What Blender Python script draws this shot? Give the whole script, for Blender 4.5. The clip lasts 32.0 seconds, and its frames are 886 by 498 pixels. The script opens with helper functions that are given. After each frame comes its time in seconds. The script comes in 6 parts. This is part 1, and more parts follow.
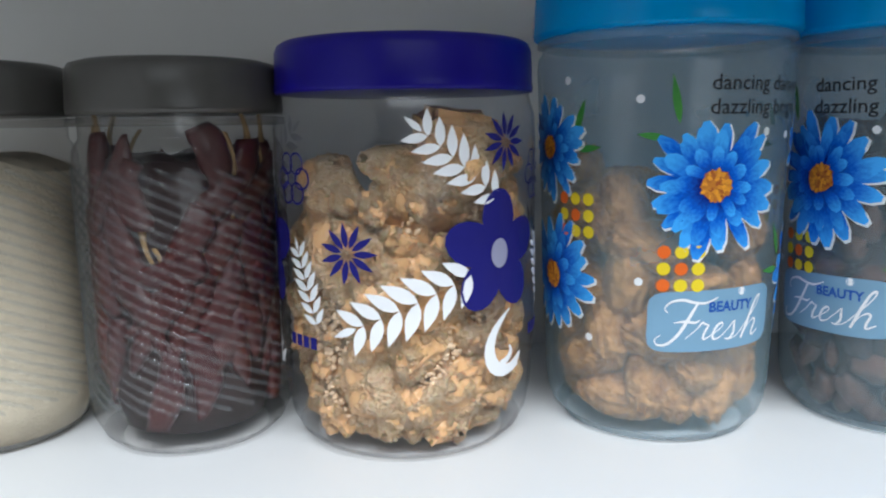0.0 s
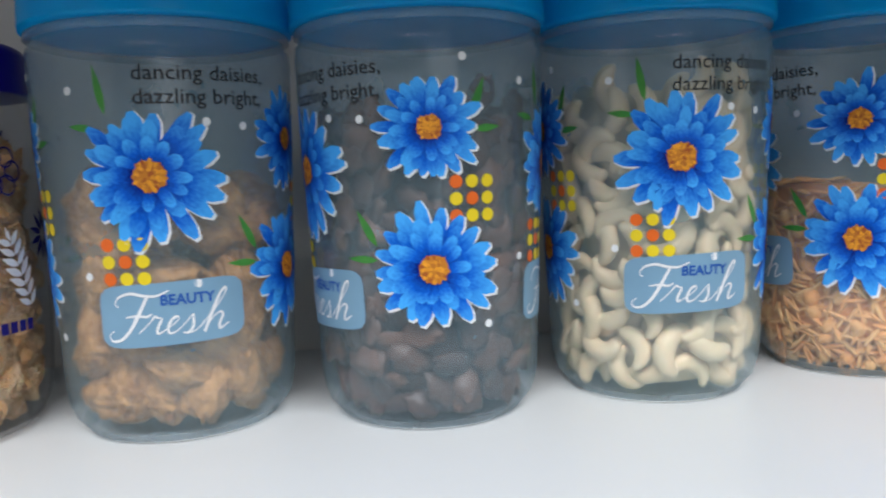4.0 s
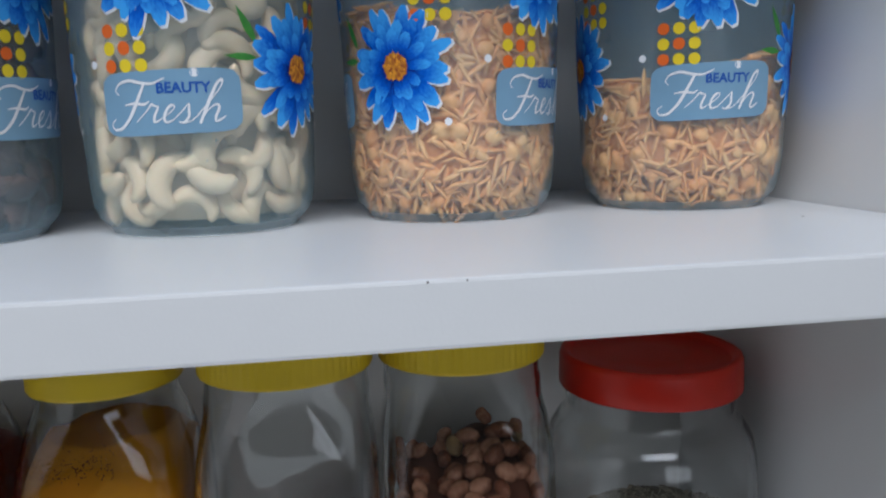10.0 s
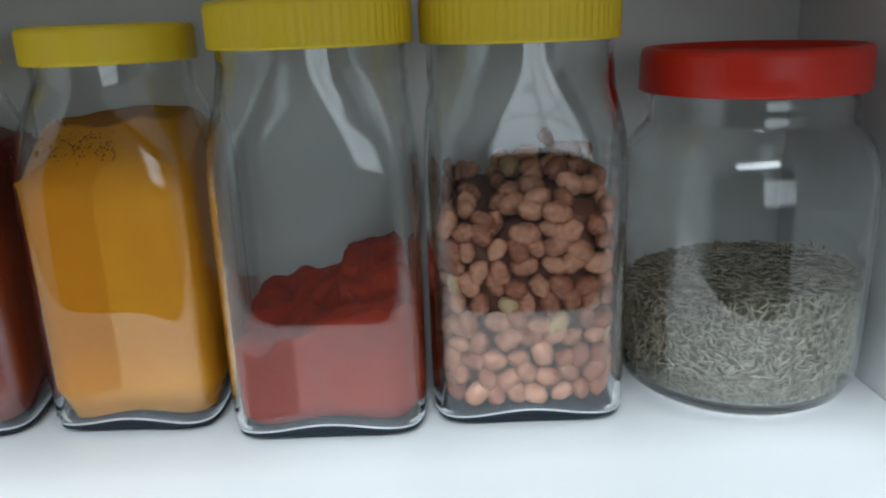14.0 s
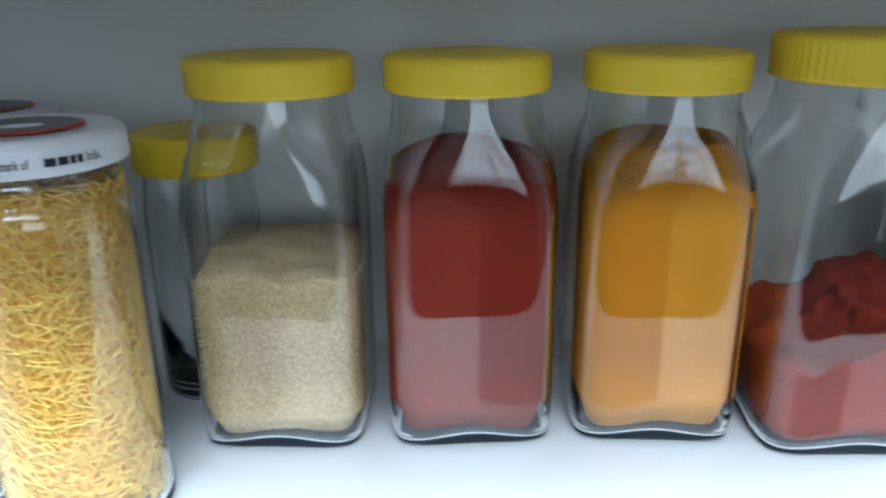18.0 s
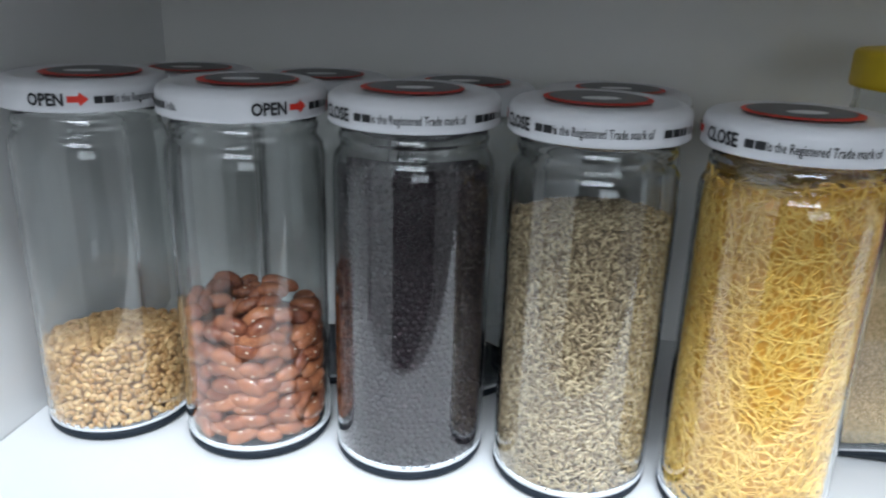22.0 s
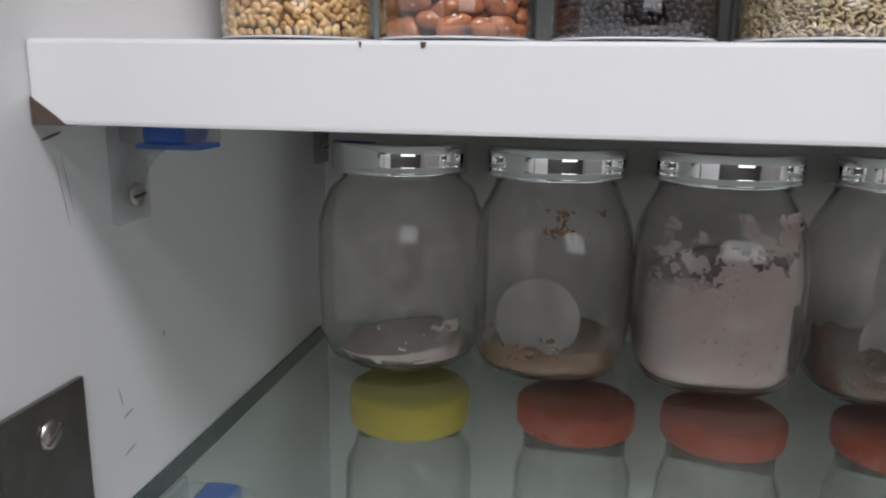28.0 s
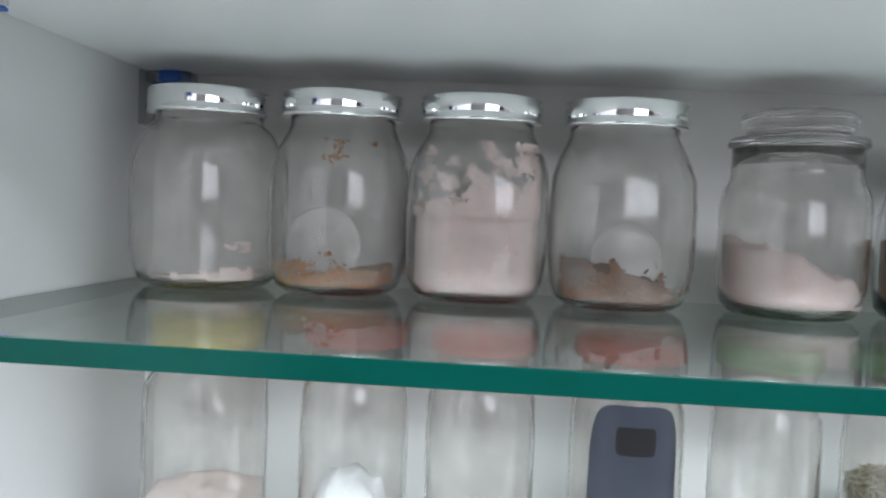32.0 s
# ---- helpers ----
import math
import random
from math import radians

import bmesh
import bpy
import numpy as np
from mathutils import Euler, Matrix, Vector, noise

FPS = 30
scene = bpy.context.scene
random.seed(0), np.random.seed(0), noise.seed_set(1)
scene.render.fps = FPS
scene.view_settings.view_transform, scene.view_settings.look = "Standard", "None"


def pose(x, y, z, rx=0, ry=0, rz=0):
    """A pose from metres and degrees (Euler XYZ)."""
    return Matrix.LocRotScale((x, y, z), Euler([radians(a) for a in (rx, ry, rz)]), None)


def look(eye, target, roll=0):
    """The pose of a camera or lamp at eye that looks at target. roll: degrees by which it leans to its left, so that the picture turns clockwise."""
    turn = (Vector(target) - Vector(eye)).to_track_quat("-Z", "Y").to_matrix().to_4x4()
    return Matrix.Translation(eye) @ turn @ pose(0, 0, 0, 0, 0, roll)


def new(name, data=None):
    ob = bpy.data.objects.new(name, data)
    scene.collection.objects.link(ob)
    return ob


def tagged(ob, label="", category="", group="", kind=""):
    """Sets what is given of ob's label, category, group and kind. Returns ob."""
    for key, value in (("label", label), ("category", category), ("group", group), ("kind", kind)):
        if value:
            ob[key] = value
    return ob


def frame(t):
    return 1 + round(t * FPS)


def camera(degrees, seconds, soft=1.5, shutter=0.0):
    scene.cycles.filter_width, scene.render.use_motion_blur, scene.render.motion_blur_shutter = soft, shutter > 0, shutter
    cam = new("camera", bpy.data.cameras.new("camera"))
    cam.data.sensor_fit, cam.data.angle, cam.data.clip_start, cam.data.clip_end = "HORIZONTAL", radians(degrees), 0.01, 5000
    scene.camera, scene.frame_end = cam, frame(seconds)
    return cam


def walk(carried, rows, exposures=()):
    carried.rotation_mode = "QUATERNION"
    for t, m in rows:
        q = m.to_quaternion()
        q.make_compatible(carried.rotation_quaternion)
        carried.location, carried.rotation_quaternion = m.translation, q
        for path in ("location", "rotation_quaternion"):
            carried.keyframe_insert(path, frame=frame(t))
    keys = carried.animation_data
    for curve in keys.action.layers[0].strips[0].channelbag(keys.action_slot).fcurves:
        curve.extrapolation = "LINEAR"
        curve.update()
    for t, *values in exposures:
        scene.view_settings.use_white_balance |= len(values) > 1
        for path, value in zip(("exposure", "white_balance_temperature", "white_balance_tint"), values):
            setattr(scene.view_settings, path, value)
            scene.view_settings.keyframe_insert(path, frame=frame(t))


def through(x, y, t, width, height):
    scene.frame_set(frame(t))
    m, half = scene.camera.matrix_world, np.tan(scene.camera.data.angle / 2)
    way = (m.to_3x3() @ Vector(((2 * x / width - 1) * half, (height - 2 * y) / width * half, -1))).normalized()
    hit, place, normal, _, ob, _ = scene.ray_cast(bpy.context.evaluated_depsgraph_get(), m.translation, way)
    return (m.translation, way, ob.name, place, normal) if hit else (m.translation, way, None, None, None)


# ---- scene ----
cam = camera(59.97, 32.0, soft=2.0, shutter=0.4)
PATH = [
    (0, look((0.2915, -0.1664, 0.3633), (0.3428, 0.3247, 0.2840), -0.70)),
    (0.5, look((0.3187, -0.1777, 0.3593), (0.3494, 0.3164, 0.2891), -1.28)),
    (1, look((0.3345, -0.1800, 0.3529), (0.3758, 0.3147, 0.2930), -1.14)),
    (1.5, look((0.3631, -0.1838, 0.3468), (0.3979, 0.3132, 0.3053), -1.30)),
    (2, look((0.3854, -0.1839, 0.3466), (0.4334, 0.3120, 0.3041), -1.21)),
    (2.5, look((0.4035, -0.1825, 0.3419), (0.4552, 0.3128, 0.2968), -1.53)),
    (3, look((0.4278, -0.1870, 0.3435), (0.4943, 0.3068, 0.3018), -1.69)),
    (3.5, look((0.4544, -0.1941, 0.3436), (0.5235, 0.2992, 0.3000), -2.12)),
    (4, look((0.4800, -0.1902, 0.3383), (0.5538, 0.3019, 0.2886), -2.15)),
    (4.5, look((0.5015, -0.1910, 0.3352), (0.5841, 0.2999, 0.2881), -2.18)),
    (6.5, look((0.6031, -0.2043, 0.3327), (0.6686, 0.2913, 0.3204), -2.74)),
    (7, look((0.6194, -0.2138, 0.3341), (0.6870, 0.2817, 0.3315), -2.47)),
    (7.5, look((0.6399, -0.2173, 0.3336), (0.7143, 0.2770, 0.3246), -2.75)),
    (8, look((0.6552, -0.2171, 0.3352), (0.7280, 0.2771, 0.3137), -2.78)),
    (8.5, look((0.6697, -0.2165, 0.3291), (0.7480, 0.2762, 0.2952), -3.25)),
    (9, look((0.6799, -0.2172, 0.3206), (0.7568, 0.2742, 0.2692), -3.37)),
    (9.5, look((0.6831, -0.2033, 0.2871), (0.7631, 0.2846, 0.2128), -3.01)),
    (10, look((0.6793, -0.2034, 0.2774), (0.7510, 0.2855, 0.2007), -1.69)),
    (10.5, look((0.6831, -0.1953, 0.2525), (0.7540, 0.2895, 0.1527), -1.37)),
    (11, look((0.6821, -0.1874, 0.2321), (0.7469, 0.2950, 0.1176), -1.66)),
    (11.5, look((0.6896, -0.1840, 0.2123), (0.7481, 0.2954, 0.0827), -1.95)),
    (12, look((0.6934, -0.1831, 0.2005), (0.7358, 0.2960, 0.0641), -2.16)),
    (12.5, look((0.6964, -0.1725, 0.1842), (0.7386, 0.3033, 0.0364), -2.30)),
    (13, look((0.6998, -0.1674, 0.1741), (0.7358, 0.3086, 0.0253), -2.23)),
    (13.5, look((0.7005, -0.1656, 0.1745), (0.7285, 0.3127, 0.0315), -2.19)),
    (15.5, look((0.6398, -0.1541, 0.1802), (0.6224, 0.3172, 0.0141), -1.86)),
    (16, look((0.6125, -0.1497, 0.1875), (0.5978, 0.3210, 0.0195), -1.70)),
    (16.5, look((0.5808, -0.1525, 0.1945), (0.5648, 0.3191, 0.0292), -1.47)),
    (17, look((0.5447, -0.1574, 0.1959), (0.5374, 0.3167, 0.0374), -0.97)),
    (17.5, look((0.5161, -0.1572, 0.1924), (0.4964, 0.3186, 0.0399), -1.14)),
    (18, look((0.4612, -0.1601, 0.2052), (0.4686, 0.3119, 0.0404), -0.58)),
    (18.5, look((0.4360, -0.1586, 0.2080), (0.4272, 0.3134, 0.0435), -0.26)),
    (19, look((0.4128, -0.1578, 0.2084), (0.3925, 0.3141, 0.0444), 0.30)),
    (19.5, look((0.3813, -0.1551, 0.2092), (0.3430, 0.3168, 0.0483), 0.56)),
    (20, look((0.3495, -0.1506, 0.2076), (0.2956, 0.3192, 0.0451), 0.84)),
    (20.5, look((0.3257, -0.1589, 0.2064), (0.2581, 0.3090, 0.0435), 1.14)),
    (21, look((0.2833, -0.1714, 0.2050), (0.2186, 0.2976, 0.0442), 1.69)),
    (21.5, look((0.2581, -0.1708, 0.2027), (0.1929, 0.2974, 0.0398), 2.00)),
    (22, look((0.2370, -0.1722, 0.1985), (0.1629, 0.2937, 0.0327), 1.73)),
    (22.5, look((0.2102, -0.1774, 0.1970), (0.1344, 0.2873, 0.0287), 1.24)),
    (23, look((0.1925, -0.1797, 0.1951), (0.1137, 0.2851, 0.0286), 0.83)),
    (23.5, look((0.1736, -0.1870, 0.1975), (0.0918, 0.2773, 0.0310), 1.02)),
    (24, look((0.1563, -0.1949, 0.2018), (0.0701, 0.2690, 0.0363), 1.44)),
    (24.5, look((0.1457, -0.1969, 0.2011), (0.0551, 0.2655, 0.0338), 1.62)),
    (25, look((0.1357, -0.2014, 0.1906), (0.0431, 0.2581, 0.0165), 0.47)),
    (25.5, look((0.1223, -0.2005, 0.1728), (0.0415, 0.2560, -0.0147), -0.13)),
    (26, look((0.1074, -0.1881, 0.1441), (0.0597, 0.2649, -0.0621), -0.99)),
    (26.5, look((0.1146, -0.1923, 0.1060), (0.0398, 0.2601, -0.0932), -1.55)),
    (28.5, look((0.174, -0.216, -0.038), (-0.182, 1.733, -0.304), 1.3)),
    (29, look((0.180, -0.263, -0.058), (-0.147, 1.704, -0.209), 0.9)),
    (29.5, look((0.168, -0.271, -0.072), (-0.160, 1.696, -0.237), 1.0)),
    (30, look((0.166, -0.259, -0.085), (-0.090, 1.720, -0.228), 0.8)),
    (30.5, look((0.181, -0.266, -0.096), (-0.051, 1.714, -0.257), 2.3)),
    (31, look((0.207, -0.277, -0.096), (0.002, 1.709, -0.201), 2.0)),
    (31.5, look((0.2275, -0.2705, -0.1045), (0.0485, 1.7185, -0.2235), 2.2)),
    (32, look((0.248, -0.264, -0.112), (0.095, 1.728, -0.208), 2.5)),
]
walk(cam, PATH, exposures=[
    (0, -0.05, 6400, 6), (4, -0.25, 6700, 8), (7, 0.05, 6600, 9), (8, 0.0, 6500, 9), (9, -0.5, 6350, 10), (10, -0.65, 6250, 10), (11, -0.2, 6200, 8), (12, 0.55, 5900, -3), (13, 0.15, 6150, 2), (16, -0.05, 6150, 0),
    (17, 0.35, 5850, 0), (19, 0.5, 5500, 2), (20, 0.75, 5450, 4), (21, 0.5, 5800, 6), (22, 0.25, 6150, 6), (23, -0.1, 6500, 9), (24, -0.2, 6700, 12), (25, -0.4, 6800, 12), (26, -0.65, 6600, 11),
    (29, 0.3, 6950, 16), (30, 0.75, 6750, 16), (31, 1.0, 6450, 13), (32, 1.15, 6400, 13)])

# ---- world and lamps ----
world = bpy.data.worlds.new("world")
scene.world = world
world.use_nodes = True
world.node_tree.nodes["Background"].inputs[0].default_value = (0.75, 0.85, 1.0, 1)
world.node_tree.nodes["Background"].inputs[1].default_value = 0.1


def area_lamp(name, m, sx, sy, watts, color):
    d = bpy.data.lights.new(name, "AREA")
    d.shape, d.size, d.size_y, d.energy, d.color = "RECTANGLE", sx, sy, watts, color
    ob = new(name, d)
    ob.matrix_world = m
    return ob


area_lamp("ceiling_light", pose(0.45, -0.88, 1.48), 1.4, 0.45, 42.0, (0.86, 0.91, 1.0))
downlight = area_lamp("far_ceiling_light", pose(0.45, -1.95, 1.48), 1.6, 0.5, 38.0, (0.86, 0.91, 1.0))
downlight.data.spread = radians(130)
area_lamp("window_daylight", pose(1.25, -2.55, 0.45, 90), 1.2, 0.8, 6.0, (0.88, 0.93, 1.0))
scene.view_settings.exposure = 0.0

# ---- materials ----
MATS = {}


def material(name, color, rough=0.5, metal=0.0, var=0.0, var_scale=40.0, bump=0.0, bump_scale=300.0, spec=0.5,
             island=0.0, obrand=0.0, second=None, coat=0.0, trans=0.0, ior=1.45, sss=0.0, stain=0.0, voronoi=False, sub=None):
    if name in MATS:
        return MATS[name]
    m = bpy.data.materials.new(name)
    m.use_nodes = True
    nt = m.node_tree
    b = nt.nodes["Principled BSDF"]
    b.inputs["Base Color"].default_value = (*color, 1)
    b.inputs["Roughness"].default_value = rough
    b.inputs["Metallic"].default_value = metal
    b.inputs["Specular IOR Level"].default_value = spec
    b.inputs["Coat Weight"].default_value = coat
    b.inputs["Transmission Weight"].default_value = trans
    b.inputs["IOR"].default_value = ior
    if sss:
        b.inputs["Subsurface Weight"].default_value = sss
        b.inputs["Subsurface Radius"].default_value = (0.004, 0.002, 0.001)
    tc = nt.nodes.new("ShaderNodeTexCoord")
    if var or island or obrand:
        two = second or tuple(c * 0.55 for c in color)
        mix = nt.nodes.new("ShaderNodeMix")
        mix.data_type = "RGBA"
        mix.inputs["A"].default_value = (*color, 1)
        mix.inputs["B"].default_value = (*two, 1)
        total = None
        if var:
            n = nt.nodes.new("ShaderNodeTexNoise")
            n.inputs["Scale"].default_value = var_scale
            n.inputs["Detail"].default_value = 8
            n.inputs["Roughness"].default_value = 0.65
            nt.links.new(tc.outputs["Object"], n.inputs["Vector"])
            r = nt.nodes.new("ShaderNodeMapRange")
            r.inputs["From Min"].default_value = 0.35
            r.inputs["From Max"].default_value = 0.7
            r.inputs["To Max"].default_value = var
            nt.links.new(n.outputs["Fac"], r.inputs["Value"])
            total = r.outputs["Result"]
        for weight, kind in ((island, "ShaderNodeNewGeometry"), (obrand, "ShaderNodeObjectInfo")):
            if not weight:
                continue
            g = nt.nodes.new(kind)
            k = nt.nodes.new("ShaderNodeMath")
            k.operation = "MULTIPLY"
            k.inputs[1].default_value = weight
            nt.links.new(g.outputs["Random Per Island" if kind.endswith("Geometry") else "Random"], k.inputs[0])
            if total is None:
                total = k.outputs[0]
            else:
                a = nt.nodes.new("ShaderNodeMath")
                a.use_clamp = True
                nt.links.new(total, a.inputs[0])
                nt.links.new(k.outputs[0], a.inputs[1])
                total = a.outputs[0]
        nt.links.new(total, mix.inputs["Factor"])
        nt.links.new(mix.outputs["Result"], b.inputs["Base Color"])
    if bump:
        if voronoi:
            n = nt.nodes.new("ShaderNodeTexVoronoi")
            out = "Distance"
        else:
            n = nt.nodes.new("ShaderNodeTexNoise")
            n.inputs["Detail"].default_value = 6
            out = "Fac"
        n.inputs["Scale"].default_value = bump_scale
        nt.links.new(tc.outputs["Object"], n.inputs["Vector"])
        bp = nt.nodes.new("ShaderNodeBump")
        bp.inputs["Strength"].default_value = bump
        bp.inputs["Distance"].default_value = 0.002
        nt.links.new(n.outputs[out], bp.inputs["Height"])
        nt.links.new(bp.outputs["Normal"], b.inputs["Normal"])
    MATS[name] = m
    return m


def frosted(name, tint, clear, rough, haze, edge=0.4, milk_color=(0.58, 0.67, 0.72), gloss=0.12):
    """Thin cloudy plastic: see-through, slightly blurred, with a milky haze and a soft gloss."""
    m = bpy.data.materials.new(name)
    m.use_nodes = True
    nt = m.node_tree
    nt.nodes.remove(nt.nodes["Principled BSDF"])
    out = nt.nodes["Material Output"]
    tr = nt.nodes.new("ShaderNodeBsdfTransparent")
    tr.inputs["Color"].default_value = (*tint, 1)
    rf = nt.nodes.new("ShaderNodeBsdfRefraction")
    rf.inputs["Color"].default_value = (*tint, 1)
    rf.inputs["Roughness"].default_value = rough
    rf.inputs["IOR"].default_value = 1.03
    df = nt.nodes.new("ShaderNodeBsdfDiffuse")
    df.inputs["Color"].default_value = (*milk_color, 1)
    tl = nt.nodes.new("ShaderNodeBsdfTranslucent")
    tl.inputs["Color"].default_value = (*(min(1, c * 1.15) for c in milk_color), 1)
    milk = nt.nodes.new("ShaderNodeMixShader")
    nt.links.new(df.outputs[0], milk.inputs[1])
    nt.links.new(tl.outputs[0], milk.inputs[2])
    gl = nt.nodes.new("ShaderNodeBsdfGlossy")
    gl.inputs["Roughness"].default_value = gloss
    lw = nt.nodes.new("ShaderNodeLayerWeight")
    pw = nt.nodes.new("ShaderNodeMath")
    pw.operation = "POWER"
    pw.inputs[1].default_value = 4.0
    nt.links.new(lw.outputs["Facing"], pw.inputs[0])
    fr = nt.nodes.new("ShaderNodeMath")
    fr.operation = "MULTIPLY_ADD"
    fr.inputs[1].default_value, fr.inputs[2].default_value = edge, 0.035
    nt.links.new(pw.outputs[0], fr.inputs[0])
    a = nt.nodes.new("ShaderNodeMixShader")
    a.inputs[0].default_value = 1 - clear
    nt.links.new(tr.outputs[0], a.inputs[1])
    nt.links.new(rf.outputs[0], a.inputs[2])
    b = nt.nodes.new("ShaderNodeMixShader")
    n = nt.nodes.new("ShaderNodeTexNoise")
    n.inputs["Scale"].default_value = 25
    n.inputs["Detail"].default_value = 5
    tc = nt.nodes.new("ShaderNodeTexCoord")
    nt.links.new(tc.outputs["Object"], n.inputs["Vector"])
    mr = nt.nodes.new("ShaderNodeMapRange")
    mr.inputs["To Min"].default_value = haze * 0.35
    mr.inputs["To Max"].default_value = haze * 1.65
    nt.links.new(n.outputs["Fac"], mr.inputs["Value"])
    nt.links.new(mr.outputs["Result"], b.inputs[0])
    nt.links.new(a.outputs[0], b.inputs[1])
    nt.links.new(milk.outputs[0], b.inputs[2])
    c = nt.nodes.new("ShaderNodeMixShader")
    nt.links.new(fr.outputs[0], c.inputs[0])
    nt.links.new(b.outputs[0], c.inputs[1])
    nt.links.new(gl.outputs[0], c.inputs[2])
    nt.links.new(c.outputs[0], out.inputs["Surface"])
    return m


LAMINATE = material("white_laminate", (0.78, 0.78, 0.77), 0.33, var=0.25, var_scale=9, second=(0.72, 0.72, 0.715), bump=0.03, bump_scale=900)
BACKBOARD = material("grey_white_board", (0.80, 0.785, 0.755), 0.45, var=0.3, var_scale=7, second=(0.73, 0.715, 0.685), bump=0.04, bump_scale=700)
EDGE_DIRT = material("worn_chipboard", (0.10, 0.07, 0.055), 0.8, var=0.6, var_scale=300)
SCUFF = material("faint_scuff", (0.42, 0.40, 0.38), 0.7, var=0.5, var_scale=300)
DARK_GAP = material("dark_brown_strip", (0.045, 0.034, 0.03), 0.6, var=0.4, var_scale=60)
GLASS = material("clear_glass", (0.97, 0.985, 0.98), 0.015, trans=1.0, ior=1.6)


def dusty_glass():
    """Clear glass under a thin film of pale kitchen dust."""
    m = material("dusty_glass", (0.97, 0.965, 0.95), 0.05, trans=1.0, ior=1.5)
    nt = m.node_tree
    film = nt.nodes.new("ShaderNodeBsdfDiffuse")
    film.inputs["Color"].default_value = (0.62, 0.59, 0.55, 1)
    n = nt.nodes.new("ShaderNodeTexNoise")
    n.inputs["Scale"].default_value, n.inputs["Detail"].default_value = 45, 6
    tc = nt.nodes.new("ShaderNodeTexCoord")
    nt.links.new(tc.outputs["Object"], n.inputs["Vector"])
    r = nt.nodes.new("ShaderNodeMapRange")
    r.inputs["From Min"].default_value, r.inputs["From Max"].default_value = 0.3, 0.75
    r.inputs["To Min"].default_value, r.inputs["To Max"].default_value = 0.02, 0.13
    nt.links.new(n.outputs["Fac"], r.inputs["Value"])
    mix = nt.nodes.new("ShaderNodeMixShader")
    nt.links.new(r.outputs["Result"], mix.inputs[0])
    nt.links.new(nt.nodes["Principled BSDF"].outputs[0], mix.inputs[1])
    nt.links.new(film.outputs[0], mix.inputs[2])
    nt.links.new(mix.outputs[0], nt.nodes["Material Output"].inputs["Surface"])
    return m


GLASS_DUSTY = dusty_glass()
# Opaque near-black stands in for the dark refraction of a thick clear base.
BASE_DARK_REFRACTION = material("base_dark_refraction", (0.022, 0.028, 0.036), 0.45, spec=0.12)
# Pale rings added at the bases paint the white shelf refracted as a bright line.
RIM_GLINT = material("rim_glint_glass", (0.66, 0.68, 0.70), 0.2, trans=0.2, ior=1.45)
SHELF_GLASS = frosted("shelf_glass", (0.87, 0.925, 0.90), 0.97, 0.02, 0.05, 0.9, (0.55, 0.58, 0.56), 0.03)
SHELF_EDGE = material("green_glass_edge", (0.0, 0.045, 0.033), 0.22, var=0.5, var_scale=12, second=(0.0, 0.065, 0.05), spec=0.25)
FROST = frosted("cloudy_plastic", (0.95, 0.96, 0.97), 0.72, 0.25, 0.29, 0.5, (0.40, 0.61, 0.72))
FROST_FOOT = frosted("thick_cloudy_plastic", (0.88, 0.90, 0.92), 1.0, 0.2, 0.45, 0.5, (0.40, 0.48, 0.52))
PET_FOOT = frosted("thick_clear_plastic", (0.86, 0.86, 0.86), 1.0, 0.1, 0.25, 0.5, (0.52, 0.51, 0.50))
CLEAR_PET = frosted("clear_plastic", (0.93, 0.93, 0.94), 0.9, 0.06, 0.03)
# Raised plastic ribs; their milky haze stands for highlights along the ridges.
RIB = frosted("rib_highlight_haze", (0.9, 0.9, 0.9), 0.9, 0.1, 0.11)
RIBBED_PET = frosted("ribbed_plastic", (0.88, 0.87, 0.86), 0.85, 0.1, 0.025)
def glowing_plastic(name, color, through):
    """Coloured plastic that lets some light through."""
    m = material(name, color, 0.22, var=0.2, var_scale=30, spec=0.4)
    nt = m.node_tree
    t = nt.nodes.new("ShaderNodeBsdfTranslucent")
    t.inputs["Color"].default_value = (*(min(1, c * 1.3 + 0.02) for c in color), 1)
    mix = nt.nodes.new("ShaderNodeMixShader")
    mix.inputs[0].default_value = through
    nt.links.new(nt.nodes["Principled BSDF"].outputs[0], mix.inputs[1])
    nt.links.new(t.outputs[0], mix.inputs[2])
    nt.links.new(mix.outputs[0], nt.nodes["Material Output"].inputs["Surface"])
    return m


SKY_BLUE = glowing_plastic("sky_blue_plastic", (0.0, 0.50, 1.0), 0.52)
DEEP_BLUE = material("deep_blue_plastic", (0.010, 0.005, 0.235), 0.3, var=0.2, var_scale=30, spec=0.25)
SMOKE = material("smoky_grey_plastic", (0.085, 0.08, 0.073), 0.3, var=0.3, var_scale=50)
YELLOW = material("yellow_plastic", (0.84, 0.60, 0.03), 0.42, var=0.35, var_scale=35, second=(0.74, 0.52, 0.03), bump=0.04, bump_scale=500)
RED = material("red_plastic", (0.66, 0.028, 0.010), 0.35, var=0.3, var_scale=40, second=(0.5, 0.015, 0.012))
WHITE_TIN = material("white_lacquered_tin", (0.70, 0.70, 0.72), 0.32, var=0.25, var_scale=60, second=(0.60, 0.60, 0.62))
CHROME = material("chrome", (0.96, 0.965, 0.96), 0.05, metal=1.0)
STEEL = material("brushed_steel", (0.28, 0.26, 0.25), 0.38, metal=1.0, var=0.5, var_scale=80, bump=0.1, bump_scale=600)
SCREW = material("screw_metal", (0.55, 0.53, 0.5), 0.3, metal=1.0, var=0.4, var_scale=300)
CLEAR_BRACKET = frosted("bracket_plastic", (0.95, 0.95, 0.95), 0.8, 0.15, 0.24, 0, (0.7, 0.7, 0.7))
